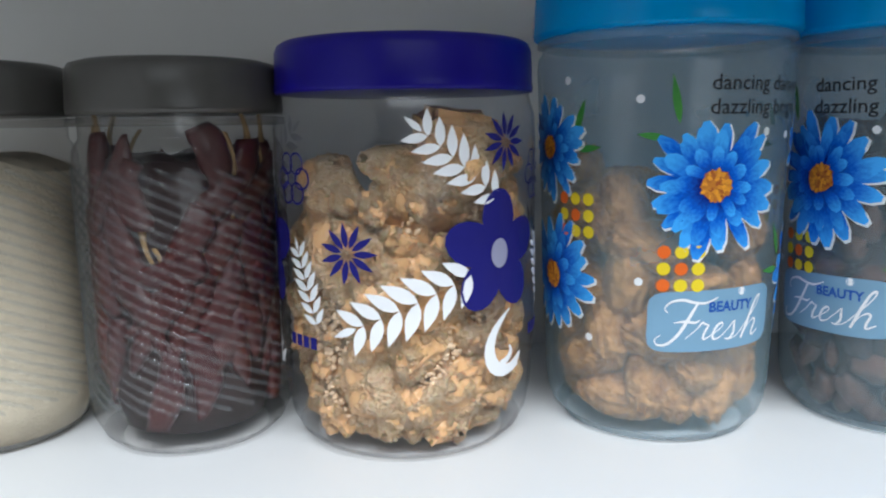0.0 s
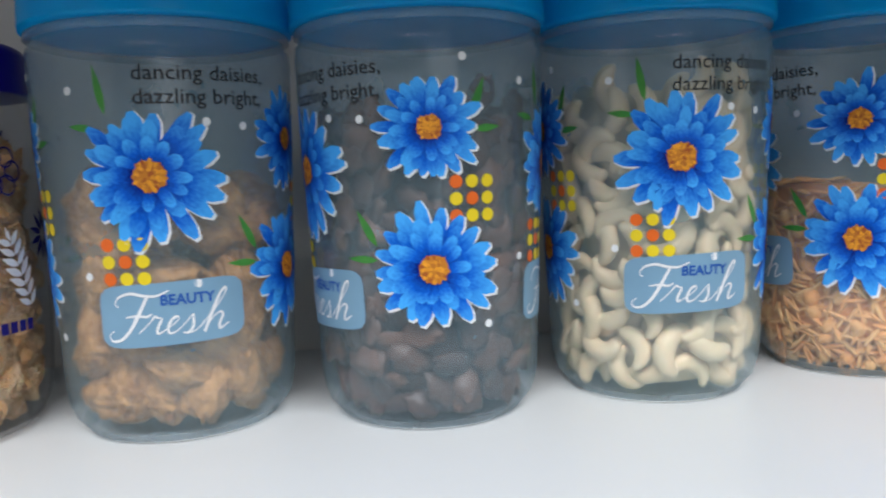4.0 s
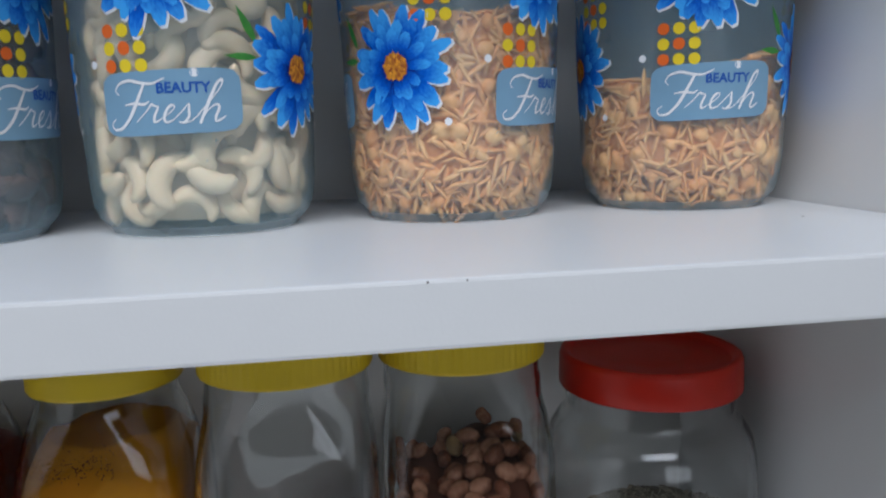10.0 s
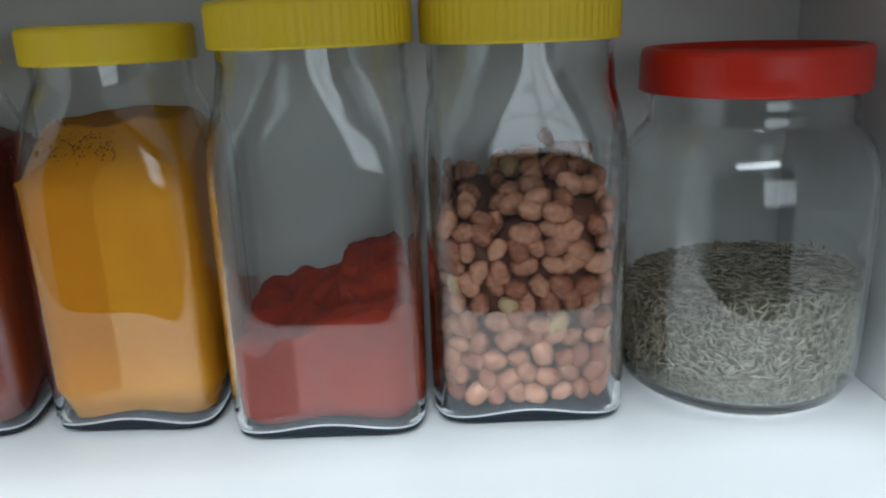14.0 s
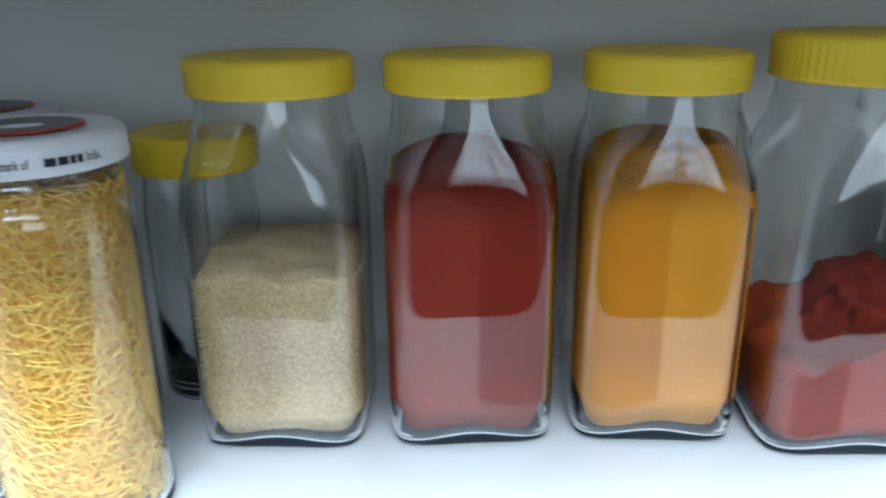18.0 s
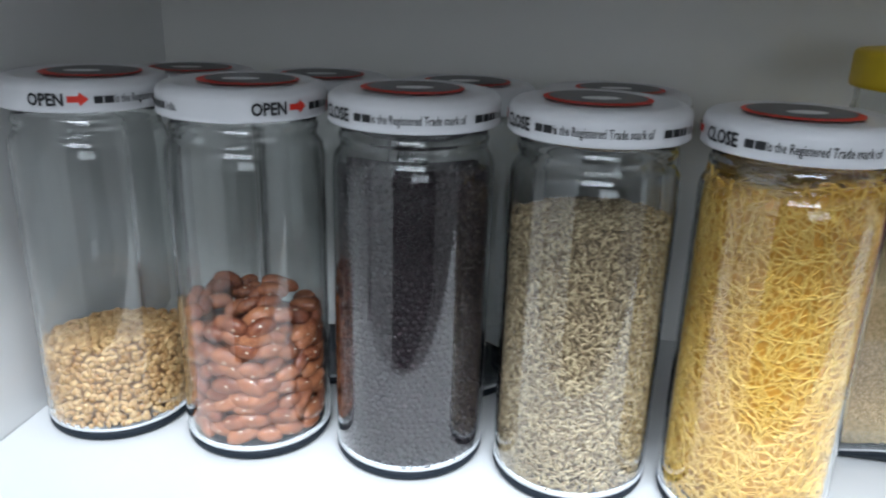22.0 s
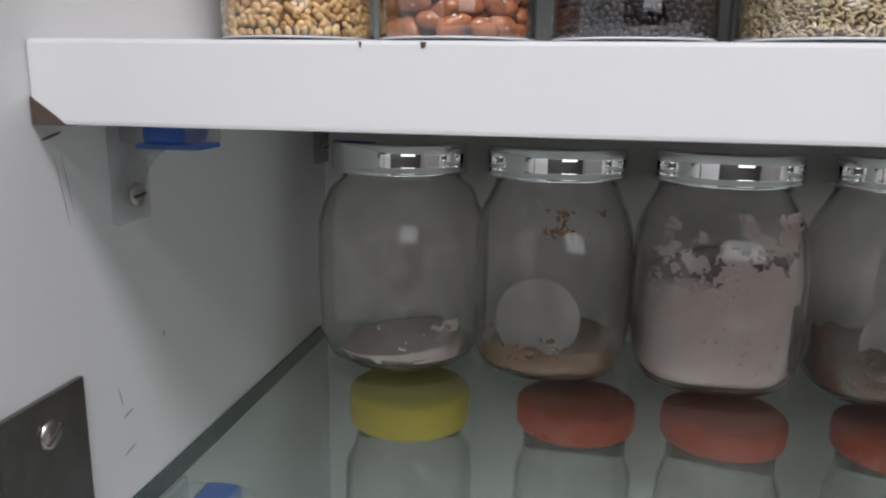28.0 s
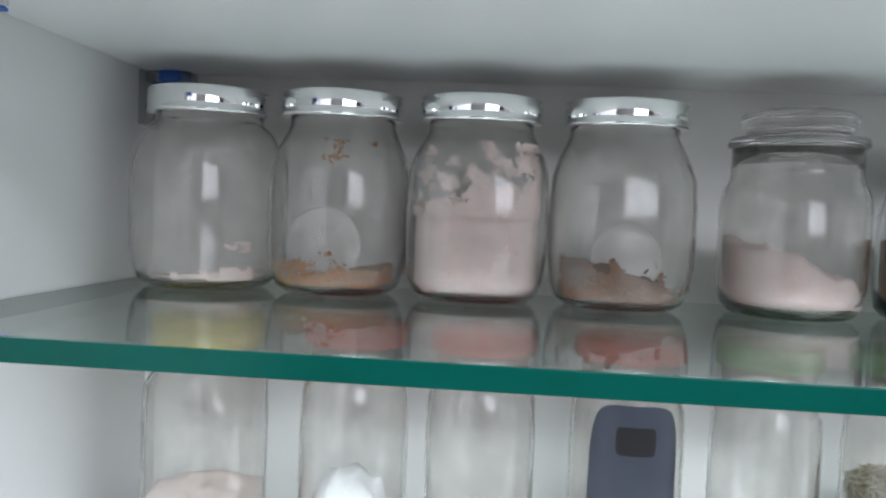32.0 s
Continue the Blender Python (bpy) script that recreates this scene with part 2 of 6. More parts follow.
PAD_LIP = frosted("pale_blue_rubber", (0.30, 0.48, 0.85), 0.7, 0.2, 0.4, 0.1, (0.22, 0.38, 0.75))
BLUE_PAD = material("blue_rubber", (0.015, 0.075, 0.36), 0.4, var=0.6, var_scale=120, second=(0.05, 0.16, 0.46))
PRINT_WHITE = material("white_print", (0.82, 0.82, 0.83), 0.4)
PRINT_BLACK = material("black_print", (0.016, 0.016, 0.018), 0.5)
PRINT_GREY = material("grey_print", (0.17, 0.165, 0.17), 0.45, var=0.5, var_scale=200, second=(0.07, 0.07, 0.075))
PRINT_RED = material("red_print", (0.66, 0.035, 0.02), 0.45)
PRINT_NAVY = material("navy_print", (0.013, 0.012, 0.155), 0.5, spec=0.2)
PRINT_YELLOW = material("yellow_print", (0.83, 0.62, 0.02), 0.45)
PRINT_ORANGE = material("orange_print", (0.80, 0.14, 0.015), 0.45)
PRINT_GREEN = material("green_print", (0.03, 0.20, 0.035), 0.5, var=0.6, var_scale=120, second=(0.1, 0.36, 0.05))
PRINT_PANEL = material("pale_blue_panel", (0.20, 0.36, 0.50), 0.4, var=0.2, var_scale=40)
PRINT_BEAUTY = material("mid_blue_print", (0.012, 0.09, 0.38), 0.45)
STAMEN = material("orange_stamens", (0.85, 0.36, 0.02), 0.6, island=1.0, second=(0.35, 0.07, 0.01))
SIDE_WALL = material("grey_wall_tile", (0.30, 0.29, 0.28), 0.5, var=0.3, var_scale=4, bump=0.05)
PLASTER = material("room_plaster", (0.78, 0.775, 0.76), 0.8, var=0.3, var_scale=4, bump=0.05)
# Unseen wall behind the camera, made dark so the jars reflect little light.
DARK_WALL = material("unseen_dark_wall", (0.055, 0.053, 0.051), 0.7, var=0.4, var_scale=3, bump=0.05)
TILE = material("floor_tile", (0.32, 0.31, 0.30), 0.3, var=0.3, var_scale=5, second=(0.26, 0.25, 0.24))


def petal_material():
    """Printed petals: pale sky blue at the tips, deep blue towards the heart."""
    m = bpy.data.materials.new("blue_petal_print")
    m.use_nodes = True
    nt = m.node_tree
    b = nt.nodes["Principled BSDF"]
    b.inputs["Roughness"].default_value = 0.42
    uv = nt.nodes.new("ShaderNodeUVMap")
    sx = nt.nodes.new("ShaderNodeSeparateXYZ")
    nt.links.new(uv.outputs[0], sx.inputs[0])
    ramp = nt.nodes.new("ShaderNodeValToRGB")
    e = ramp.color_ramp.elements
    e[0].position, e[0].color = 0.1, (0.0, 0.008, 0.16, 1)
    e[1].position, e[1].color = 1.0, (0.06, 0.40, 0.92, 1)
    b.inputs["Specular IOR Level"].default_value = 0.2
    mid = ramp.color_ramp.elements.new(0.55)
    mid.color = (0.0, 0.115, 0.62, 1)
    noise_tex = nt.nodes.new("ShaderNodeTexNoise")
    noise_tex.inputs["Scale"].default_value = 9
    nt.links.new(uv.outputs[0], noise_tex.inputs["Vector"])
    geo = nt.nodes.new("ShaderNodeNewGeometry")
    add = nt.nodes.new("ShaderNodeMath")
    add.operation = "MULTIPLY_ADD"
    add.inputs[1].default_value = 0.4
    nt.links.new(geo.outputs["Random Per Island"], add.inputs[0])
    nt.links.new(sx.outputs["X"], add.inputs[2])
    sub = nt.nodes.new("ShaderNodeMath")
    sub.operation = "MULTIPLY_ADD"
    sub.inputs[1].default_value = 0.5
    nt.links.new(noise_tex.outputs["Fac"], sub.inputs[0])
    nt.links.new(add.outputs[0], sub.inputs[2])
    less = nt.nodes.new("ShaderNodeMath")
    less.operation = "SUBTRACT"
    less.inputs[1].default_value = 0.42
    nt.links.new(sub.outputs[0], less.inputs[0])
    nt.links.new(less.outputs[0], ramp.inputs[0])
    nt.links.new(ramp.outputs[0], b.inputs["Base Color"])
    return m


PETAL = petal_material()

# ---- mesh helpers ----


def mesh_from(name, verts, faces, smooth=True):
    me = bpy.data.meshes.new(name)
    me.from_pydata([tuple(v) for v in verts], [], [tuple(f) for f in faces])
    if smooth:
        me.polygons.foreach_set("use_smooth", [True] * len(me.polygons))
    me.update()
    return me


def part(name, data, mat, parent=None, label="", smooth=True):
    """One mesh object under a thing; data is a bmesh, a mesh or (verts, faces)."""
    if isinstance(data, tuple):
        data = mesh_from(name, data[0], data[1], smooth)
    elif isinstance(data, bmesh.types.BMesh):
        me = bpy.data.meshes.new(name)
        data.to_mesh(me)
        data.free()
        data = me
    if mat is not None and not data.materials:
        data.materials.append(mat)
    ob = new(name, data)
    ob.parent = parent
    if label:
        ob["label"] = label
    return ob


def thing(name, m, label, category, group="", kind=""):
    ob = new(name)
    ob.empty_display_size = 0.02
    ob.matrix_world = m
    return tagged(ob, label, category, group, kind)


def see_through(ob):
    ob.visible_shadow = False
    return ob


def box(x0, x1, y0, y1, z0, z1, bevel=0.0, segments=2):
    bm = bmesh.new()
    bmesh.ops.create_cube(bm, size=1)
    for v in bm.verts:
        v.co = ((x0 + x1) / 2 + v.co.x * (x1 - x0), (y0 + y1) / 2 + v.co.y * (y1 - y0), (z0 + z1) / 2 + v.co.z * (z1 - z0))
    if bevel:
        bmesh.ops.bevel(bm, geom=bm.edges[:], offset=bevel, segments=segments, affect="EDGES", profile=0.7)
    return bm


def section(w, p, phi):
    """Rounded square of half width w: p = 2 is a circle, larger is squarer."""
    c, s = np.cos(phi), np.sin(phi)
    r = w / (np.abs(c) ** p + np.abs(s) ** p) ** (1 / p)
    return r * c, r * s


def loft(rings, n=64, cap_first=True, cap_last=True, wob=None):
    """Skin over rings of (half width, z) or (half width, z, squareness)."""
    verts, faces = [], []
    phi = np.arange(n) * 2 * math.pi / n + math.pi / n
    for ring in rings:
        w, z, p = ring if len(ring) == 3 else (*ring, 2.0)
        x, y = section(w, p, phi)
        if wob is not None:
            k = wob(phi, z)
            x, y = x * k, y * k
        verts += list(zip(x, y, np.full(n, z)))
    for i in range(len(rings) - 1):
        a, b = i * n, (i + 1) * n
        faces += [(a + j, a + (j + 1) % n, b + (j + 1) % n, b + j) for j in range(n)]
    if cap_first:
        verts.append((0, 0, rings[0][1]))
        faces += [(len(verts) - 1, (j + 1) % n, j) for j in range(n)]
    if cap_last:
        o = (len(rings) - 1) * n
        verts.append((0, 0, rings[-1][1]))
        faces += [(len(verts) - 1, o + j, o + (j + 1) % n) for j in range(n)]
    return verts, faces


def vessel(outer, wall, floor_t, n=72):
    """A hollow jar: outer rings from the foot up to the mouth, then the inner skin down to the inside floor."""
    inner = []
    z0 = outer[0][1] + floor_t
    for ring in reversed(outer):
        w, z, p = ring if len(ring) == 3 else (*ring, 2.0)
        if z > z0 + 0.001:
            inner.append((w - wall, z, p))
    inner.append((inner[-1][0] - 0.001, z0 + 0.0006, inner[-1][2]))
    inner.append((inner[-1][0] - 0.004, z0, inner[-1][2]))
    return loft(list(outer) + inner, n)


def tube(outer, wall, n=72):
    """The hollow wall of a jar, open above and below: outer rings up, inner rings down."""
    inner = [(r[0] - wall, *r[1:]) for r in reversed(outer)]
    return loft(list(outer) + inner + [outer[0]], n, False, False)


def scatter(name, base, mats, pos):
    """One mesh of many small grains. base: verts, faces; mats: N x 3 x 3; pos: N x 3."""
    bv, bf = np.array(base[0], float), base[1]
    mats, pos = np.array(mats), np.array(pos)
    v = (np.einsum("nij,kj->nki", mats, bv) + pos[:, None]).reshape(-1, 3)
    me = bpy.data.meshes.new(name)
    n, k, size = len(pos), len(bv), len(bf[0])
    f = (np.array(bf)[None] + (np.arange(n) * k)[:, None, None]).reshape(-1, size)
    me.vertices.add(len(v))
    me.vertices.foreach_set("co", v.ravel())
    me.loops.add(f.size)
    me.loops.foreach_set("vertex_index", f.ravel().astype(np.int32))
    me.polygons.add(len(f))
    me.polygons.foreach_set("loop_start", np.arange(len(f), dtype=np.int32) * size)
    me.polygons.foreach_set("use_smooth", np.ones(len(f), dtype=bool))
    me.update(calc_edges=True)
    return me


def ball(nu=8, nv=5, sx=1.0, sy=1.0, sz=1.0, shape=None):
    """A low sphere with quads only (poles doubled), long axis x; shape bends it."""
    verts, faces = [], []
    for j in range(nv + 1):
        th = math.pi * (0.04 + 0.92 * j / nv)
        for i in range(nu):
            ph = 2 * math.pi * i / nu
            v = Vector((-math.cos(th) * sx, math.sin(th) * math.cos(ph) * sy, math.sin(th) * math.sin(ph) * sz))
            verts.append(shape(v) if shape else v)
    for j in range(nv):
        for i in range(nu):
            faces.append((j * nu + i, j * nu + (i + 1) % nu, (j + 1) * nu + (i + 1) % nu, (j + 1) * nu + i))
    faces.append(tuple(range(nu - 1, -1, -1))) if nu == 4 else None
    faces.append(tuple(nv * nu + i for i in range(nu))) if nu == 4 else None
    return [tuple(v) for v in verts], faces


def frame_at(normal, roll):
    """A turn whose z looks along normal, spun by roll."""
    z = Vector(normal).normalized()
    x = Vector((0, 0, 1)).cross(z)
    x = x.normalized() if x.length > 0.01 else Vector((1, 0, 0))
    y = z.cross(x)
    m = Matrix((x, y, z)).transposed()
    return m @ Matrix.Rotation(roll, 3, "Z")


def wall_spots(rng, w, p, z0, z1, du, dz, inset, jitter=0.35, arc=130, top=None, foot=9):
    """Spots just inside a jar's wall in staggered rows, over the arc that faces the front: place, outward normal."""
    phi = np.linspace(-math.pi / 2 - radians(arc), -math.pi / 2 + radians(arc), 900)
    x, y = section(w - inset, p, phi)
    s = np.r_[0, np.cumsum(np.hypot(np.diff(x), np.diff(y)))]
    out, row, z = [], 0, z0
    while z < z1:
        u = (row % 2) * du / 2
        while u < s[-1]:
            q = u + rng.uniform(-jitter, jitter) * du
            k = int(np.clip(np.searchsorted(s, q), 1, len(s) - 2))
            zz = z + rng.uniform(-jitter, jitter) * dz
            limit = top(x[k], y[k]) if top else z1
            if zz < 0.022:
                x2, y2 = x[k] * (1 - (0.022 - zz) * foot), y[k] * (1 - (0.022 - zz) * foot)
            else:
                x2, y2 = x[k], y[k]
            if z0 - dz * 0.3 <= zz <= limit:
                t = np.array([x[k + 1] - x[k - 1], y[k + 1] - y[k - 1]])
                out.append((np.array([x2, y2, zz]), np.array([t[1], -t[0], 0]) / (np.hypot(*t) + 1e-9)))
            u += du
        z += dz
        row += 1
    return out


def top_spots(rng, w, p, top, spacing, jitter=0.4):
    out = []
    g = np.arange(-w, w, spacing)
    for i, a in enumerate(g):
        for b in g:
            x = a + rng.uniform(-jitter, jitter) * spacing
            y = b + (i % 2) * spacing / 2 + rng.uniform(-jitter, jitter) * spacing
            if (abs(x) ** p + abs(y) ** p) ** (1 / p) < w - spacing * 0.4:
                out.append(np.array([x, y, top(x, y) + rng.uniform(-0.2, 0.2) * spacing]))
    return out


def heap(w, p, z0, top, n=48, rings=14, rise=8):
    """A solid fill: straight sides that follow the jar, and a top that follows top(x, y)."""
    phi = np.arange(n) * 2 * math.pi / n
    verts, faces = [], []
    for k in range(rise + 1):
        ww = w - (0.004 if k == 0 else 0.0)
        x, y = section(ww, p, phi)
        for a, b in zip(x, y):
            verts.append((a, b, z0 + (top(a, b) - z0) * k / rise))
    for k in range(1, rings):
        x, y = section(w * (1 - k / rings), p, phi)
        for a, b in zip(x, y):
            verts.append((a, b, top(a, b)))
    total = rise + rings
    for i in range(total - 1):
        a, b = i * n, (i + 1) * n
        faces += [(a + j, a + (j + 1) % n, b + (j + 1) % n, b + j) for j in range(n)]
    verts.append((0, 0, top(0, 0)))
    o = (total - 1) * n
    faces += [(len(verts) - 1, o + j, o + (j + 1) % n) for j in range(n)]
    verts.append((0, 0, z0))
    faces += [(len(verts) - 1, (j + 1) % n, j) for j in range(n)]
    return verts, faces


def wrap(verts, r, ang, z0, lift=0.0003):
    """Lay flat points (u, v, w) round a cylinder; ang in degrees from the front, to the right."""
    out = []
    for u, v, w in verts:
        rr = r(z0 + v) if callable(r) else r
        a = radians(ang) + u / rr
        out.append(((rr + lift + w) * math.sin(a), -(rr + lift + w) * math.cos(a), z0 + v))
    return out


def blob(points, w=0.0):
    """A flat filled outline as a fan."""
    c = np.mean(points, axis=0)
    verts = [(c[0], c[1], w)] + [(a, b, w) for a, b in points]
    n = len(points)
    return verts, [(0, i + 1, (i + 1) % n + 1) for i in range(n)]


def join(*pieces):
    verts, faces = [], []
    for v, f in pieces:
        o = len(verts)
        verts += list(v)
        faces += [tuple(i + o for i in q) for q in f]
    return verts, faces


def ellipse(cx, cy, rx, ry, turn=0.0, n=14, w=0.0):
    c, s = math.cos(turn), math.sin(turn)
    pts = []
    for i in range(n):
        a = 2 * math.pi * i / n
        x, y = rx * math.cos(a), ry * math.sin(a)
        pts.append((cx + c * x - s * y, cy + s * x + c * y))
    return blob(pts, w)


def leaf_shape(cx, cy, length, width, turn, n=7, w=0.0):
    """A pointed leaf from (cx, cy) outward."""
    pts = []
    for side in (1, -1):
        rows = range(n) if side == 1 else range(n - 1, -1, -1)
        for i in rows:
            t = i / (n - 1)
            pts.append((t * length, side * width / 2 * math.sin(math.pi * t ** 0.8)))
    c, s = math.cos(turn), math.sin(turn)
    return blob([(cx + c * x - s * y, cy + s * x + c * y) for x, y in pts], w)


def patch(w, h, p=6.0, nx=24, ny=8, lean=0.0):
    """A rounded rectangle as a fine grid, to be laid round a jar."""
    verts, faces = [], []
    for j in range(ny + 1):
        b = 2 * j / ny - 1
        for i in range(nx + 1):
            a = 2 * i / nx - 1
            k = max(abs(a), abs(b)) / max((abs(a) ** p + abs(b) ** p) ** (1 / p), 1e-6)
            verts.append((a * k * w, b * k * h + a * k * lean, 0.0))
    for j in range(ny):
        for i in range(nx):
            o = j * (nx + 1) + i
            faces.append((o, o + 1, o + nx + 2, o + nx + 1))
    return verts, faces


def bars(x0, y0, widths, height, gap=0.0006, w=0.0):
    out, x = [], x0
    for wd in widths:
        out.append(([(x, y0, w), (x + wd, y0, w), (x + wd, y0 + height, w), (x, y0 + height, w)], [(0, 1, 2, 3)]))
        x += wd + gap
    return join(*out)


def lettering(text, size, stretch=1.0, bold=0.0):
    """Flat letters as (verts, faces), the lower left at the origin."""
    cu = bpy.data.curves.new("letters", "FONT")
    cu.body, cu.size, cu.resolution_u, cu.offset = text, size, 2, bold
    ob = bpy.data.objects.new("letters", cu)
    me = ob.to_mesh()
    verts = [(v.co.x * stretch, v.co.y, 0.0) for v in me.vertices]
    faces = [tuple(p.vertices) for p in me.polygons]
    ob.to_mesh_clear()
    bpy.data.objects.remove(ob)
    bpy.data.curves.remove(cu)
    return verts, faces


def shift(piece, dx, dy, dw=0.0, scale=1.0, turn=0.0):
    c, s = math.cos(turn) * scale, math.sin(turn) * scale
    return [(dx + c * x - s * y, dy + s * x + c * y, w + dw) for x, y, w in piece[0]], piece[1]


def decal(name, piece, mat, parent, r, ang, z0, lift=0.0003, label=""):
    return part(name, (wrap(piece[0], r, ang, z0, lift), piece[1]), mat, parent, label, smooth=False)

# ---- the cabinet ----
W, D, T = 0.905, 0.258, 0.0195
SHELF_A, GLASS_TOP, LOW = 0.2385, -0.165, -0.365
T_MID = 0.0245


def structure(name, bm, mat, label="", category=""):
    return tagged(part(name, bm, mat), label, category or name.split("_")[0], kind="structure")


structure("wall_left", box(-0.018, 0, -0.0305, D, -0.62, 0.60), LAMINATE, "white laminate cabinet side with small marks", "wall")
structure("wall_right", box(W, W + 0.018, -0.0305, D, -0.62, 0.60), LAMINATE, "white laminate cabinet side panel", "wall")
structure("wall_back", box(-0.018, W + 0.018, D, D + 0.012, -0.62, 0.60), BACKBOARD, "greyish white cabinet back board", "wall")
structure("ceiling", box(0.0003, W - 0.0003, -0.0305, D - 0.0003, 0.494, 0.512), LAMINATE, "white laminate cabinet top", "ceiling")


def board(name, z, label, front=0.0, thick=T):
    """A laminate shelf with a slightly rounded front and a broken lower left corner."""
    t = thing(name, pose(0, 0, z), label, "shelf")
    part("board", box(0.0004, W - 0.0004, front, D - 0.0005, -thick, 0, 0.0012), LAMINATE, t)
    return t


shelf_top = board("upper_shelf", SHELF_A, "white laminate shelf carrying a row of plastic jars", -0.006)
shelf_mid = board("middle_shelf", 0.0, "white laminate shelf with a chipped lower corner", 0.0, T_MID)
chip = [(x, y, z) for y in (-0.0005, 0.0075) for x, z in ((0.0003, -0.0165), (0.0003, -T_MID - 0.0003), (0.0115, -T_MID - 0.0003), (0.0085, -0.0222), (0.0040, -0.0190))]
part("chipped_corner", (chip, [(0, 1, 2, 3, 4), (9, 8, 7, 6, 5), (0, 5, 6, 1), (1, 6, 7, 2), (2, 7, 8, 3), (3, 8, 9, 4), (4, 9, 5, 0)]), EDGE_DIRT, shelf_mid, "exposed brown chipboard", smooth=False)
for cx, cy, sx in ((0.1178, -0.0002, 0.0009), (0.1007, -0.0002, 0.0004)):
    part("chip", ([(cx - sx, cy, -0.0004), (cx + sx, cy, -0.0004), (cx + sx * 0.6, cy, -0.0018), (cx - sx * 0.5, cy, -0.0022)], [(3, 2, 1, 0)]), EDGE_DIRT, shelf_mid)
for cx, cy, sx in ((0.7039, -0.0063, 0.0003), (0.7145, -0.0063, 0.0002)):
    part("chip", ([(cx - sx, cy, -0.0004), (cx + sx, cy, -0.0004), (cx + sx * 0.6, cy, -0.0009), (cx - sx * 0.5, cy, -0.0011)], [(3, 2, 1, 0)]), EDGE_DIRT, shelf_top)
for cx, cy, s in ((0.155, 0.030, 0.0007), (0.31, 0.045, 0.0008), (0.82, 0.03, 0.0007), (0.135, 0.05, 0.0006)):
    part("speck", (lambda q: ([(x, y, 0.0002) for x, y, _ in q[0]], q[1]))(ellipse(cx, cy, s, s * 0.5, 0.4)), EDGE_DIRT, shelf_mid)
part("speck", (lambda q: ([(x, y, 0.0002) for x, y, _ in q[0]], q[1]))(ellipse(0.262, 0.03, 0.0012, 0.0007, -0.5)), BLUE_PAD, shelf_top)
part("speck", (lambda q: ([(x, y, 0.0002) for x, y, _ in q[0]], q[1]))(ellipse(0.868, 0.08, 0.0009, 0.0006, 0.3)), EDGE_DIRT, shelf_top)

glass_shelf = thing("glass_shelf", pose(0, 0, GLASS_TOP), "thick clear glass shelf with a dark green front edge", "shelf")
part("pane", box(0.001, W - 0.001, 0.0065, D - 0.002, -0.010, 0, 0.0006), SHELF_GLASS, glass_shelf)
part("front_edge", box(0.001, W - 0.001, 0.0047, 0.0062, -0.0098, -0.0003, 0.0005), SHELF_EDGE, glass_shelf, "dark green polished glass edge")
part("side_edge", box(0.0003, 0.0009, 0.0065, D - 0.003, -0.0098, -0.0003), SHELF_EDGE, glass_shelf, "dark green glass edge")
shelf_low = thing("lower_shelf", pose(0, 0, LOW), "white laminate shelf below the glass shelf", "shelf")
part("board", box(0.0004, W - 0.0004, 0.0, D - 0.0005, -T, 0, 0.0012), LAMINATE, shelf_low)

# marks on the left side
for y, z, a, b in ((0.0424, 0.1079, 0.0012, 0.0018), (-0.0211, 0.1512, 0.0036, 0.0005), (-0.0135, 0.1516, 0.004, 0.0003),
                   (0.0345, -0.1463, 0.004, 0.0004), (0.035, -0.132, 0.0035, 0.0004), (0.062, -0.110, 0.0006, 0.0012), (0.0100, -0.046, 0.00012, 0.0120), (0.0128, -0.044, 0.0001, 0.0100), (0.0075, -0.0285, 0.0050, 0.0004), (0.031, -0.124, 0.0003, 0.0040)):
    q = ellipse(y, z, a, b, 0.2)
    tagged(part("wall_mark", ([(0.0003, u, v) for u, v, _ in q[0]], q[1]), SCUFF if -0.15 < z < -0.10 else EDGE_DIRT), "small dark scuff on the white cabinet side", "mark", kind="structure")

# open door at the left, its dark gap and its steel hinge
door = thing("cabinet_door", pose(0, -0.0425, 0), "white laminate cabinet door swung wide open", "door")
part("panel", box(-0.020, -0.0015, -0.46, -0.0012, -0.62, 0.60, 0.001), LAMINATE, door)
part("edge_band", box(-0.020, -0.0014, -0.0011, -0.0001, -0.62, 0.60), LAMINATE, door)
tagged(part("gap_strip", box(-0.016, -0.0002, -0.0423, -0.0306, -0.62, 0.60), DARK_GAP), "dark brown strip between cabinet and door", "strip", kind="structure")
hinge = thing("steel_hinge", pose(0, -0.033, -0.175), "brushed steel hinge plate screwed to the cabinet side", "hinge")
part("leaf", box(0.0004, 0.0024, 0.0012, 0.0420, -0.085, 0.068, 0.0005), STEEL, hinge)
part("leaf", box(-0.0012, 0.0016, -0.027, -0.0012, -0.085, 0.068, 0.0005), STEEL, hinge)
knuckle = loft([(0.0026, -0.085), (0.003, -0.0845), (0.003, 0.0675), (0.0026, 0.068)], 16)
part("knuckle", ([(x + 0.0012, y, z) for x, y, z in knuckle[0]], knuckle[1]), STEEL, hinge)


def screw(parent, x, y, z, r=0.0042, turn=0.6, side=1):
    """A slotted pan-head screw whose head looks along x."""
    v, f = loft([(r, 0.0), (r, 0.0008), (r * 0.75, 0.0017), (r * 0.3, 0.0021)], 20)
    head = part("screw", ([(x + side * c, y + a, z + b) for a, b, c in v], f), SCREW, parent, "slotted steel screw")
    bm = box(-0.0005, 0.0005, -r * 0.85, r * 0.85, -0.0005, 0.0005)
    bmesh.ops.rotate(bm, verts=bm.verts, matrix=Matrix.Rotation(turn, 3, "X"))
    bmesh.ops.translate(bm, verts=bm.verts, vec=(x + side * 0.0018, y, z))
    slot = part("slot", bm, EDGE_DIRT, head)
    return head


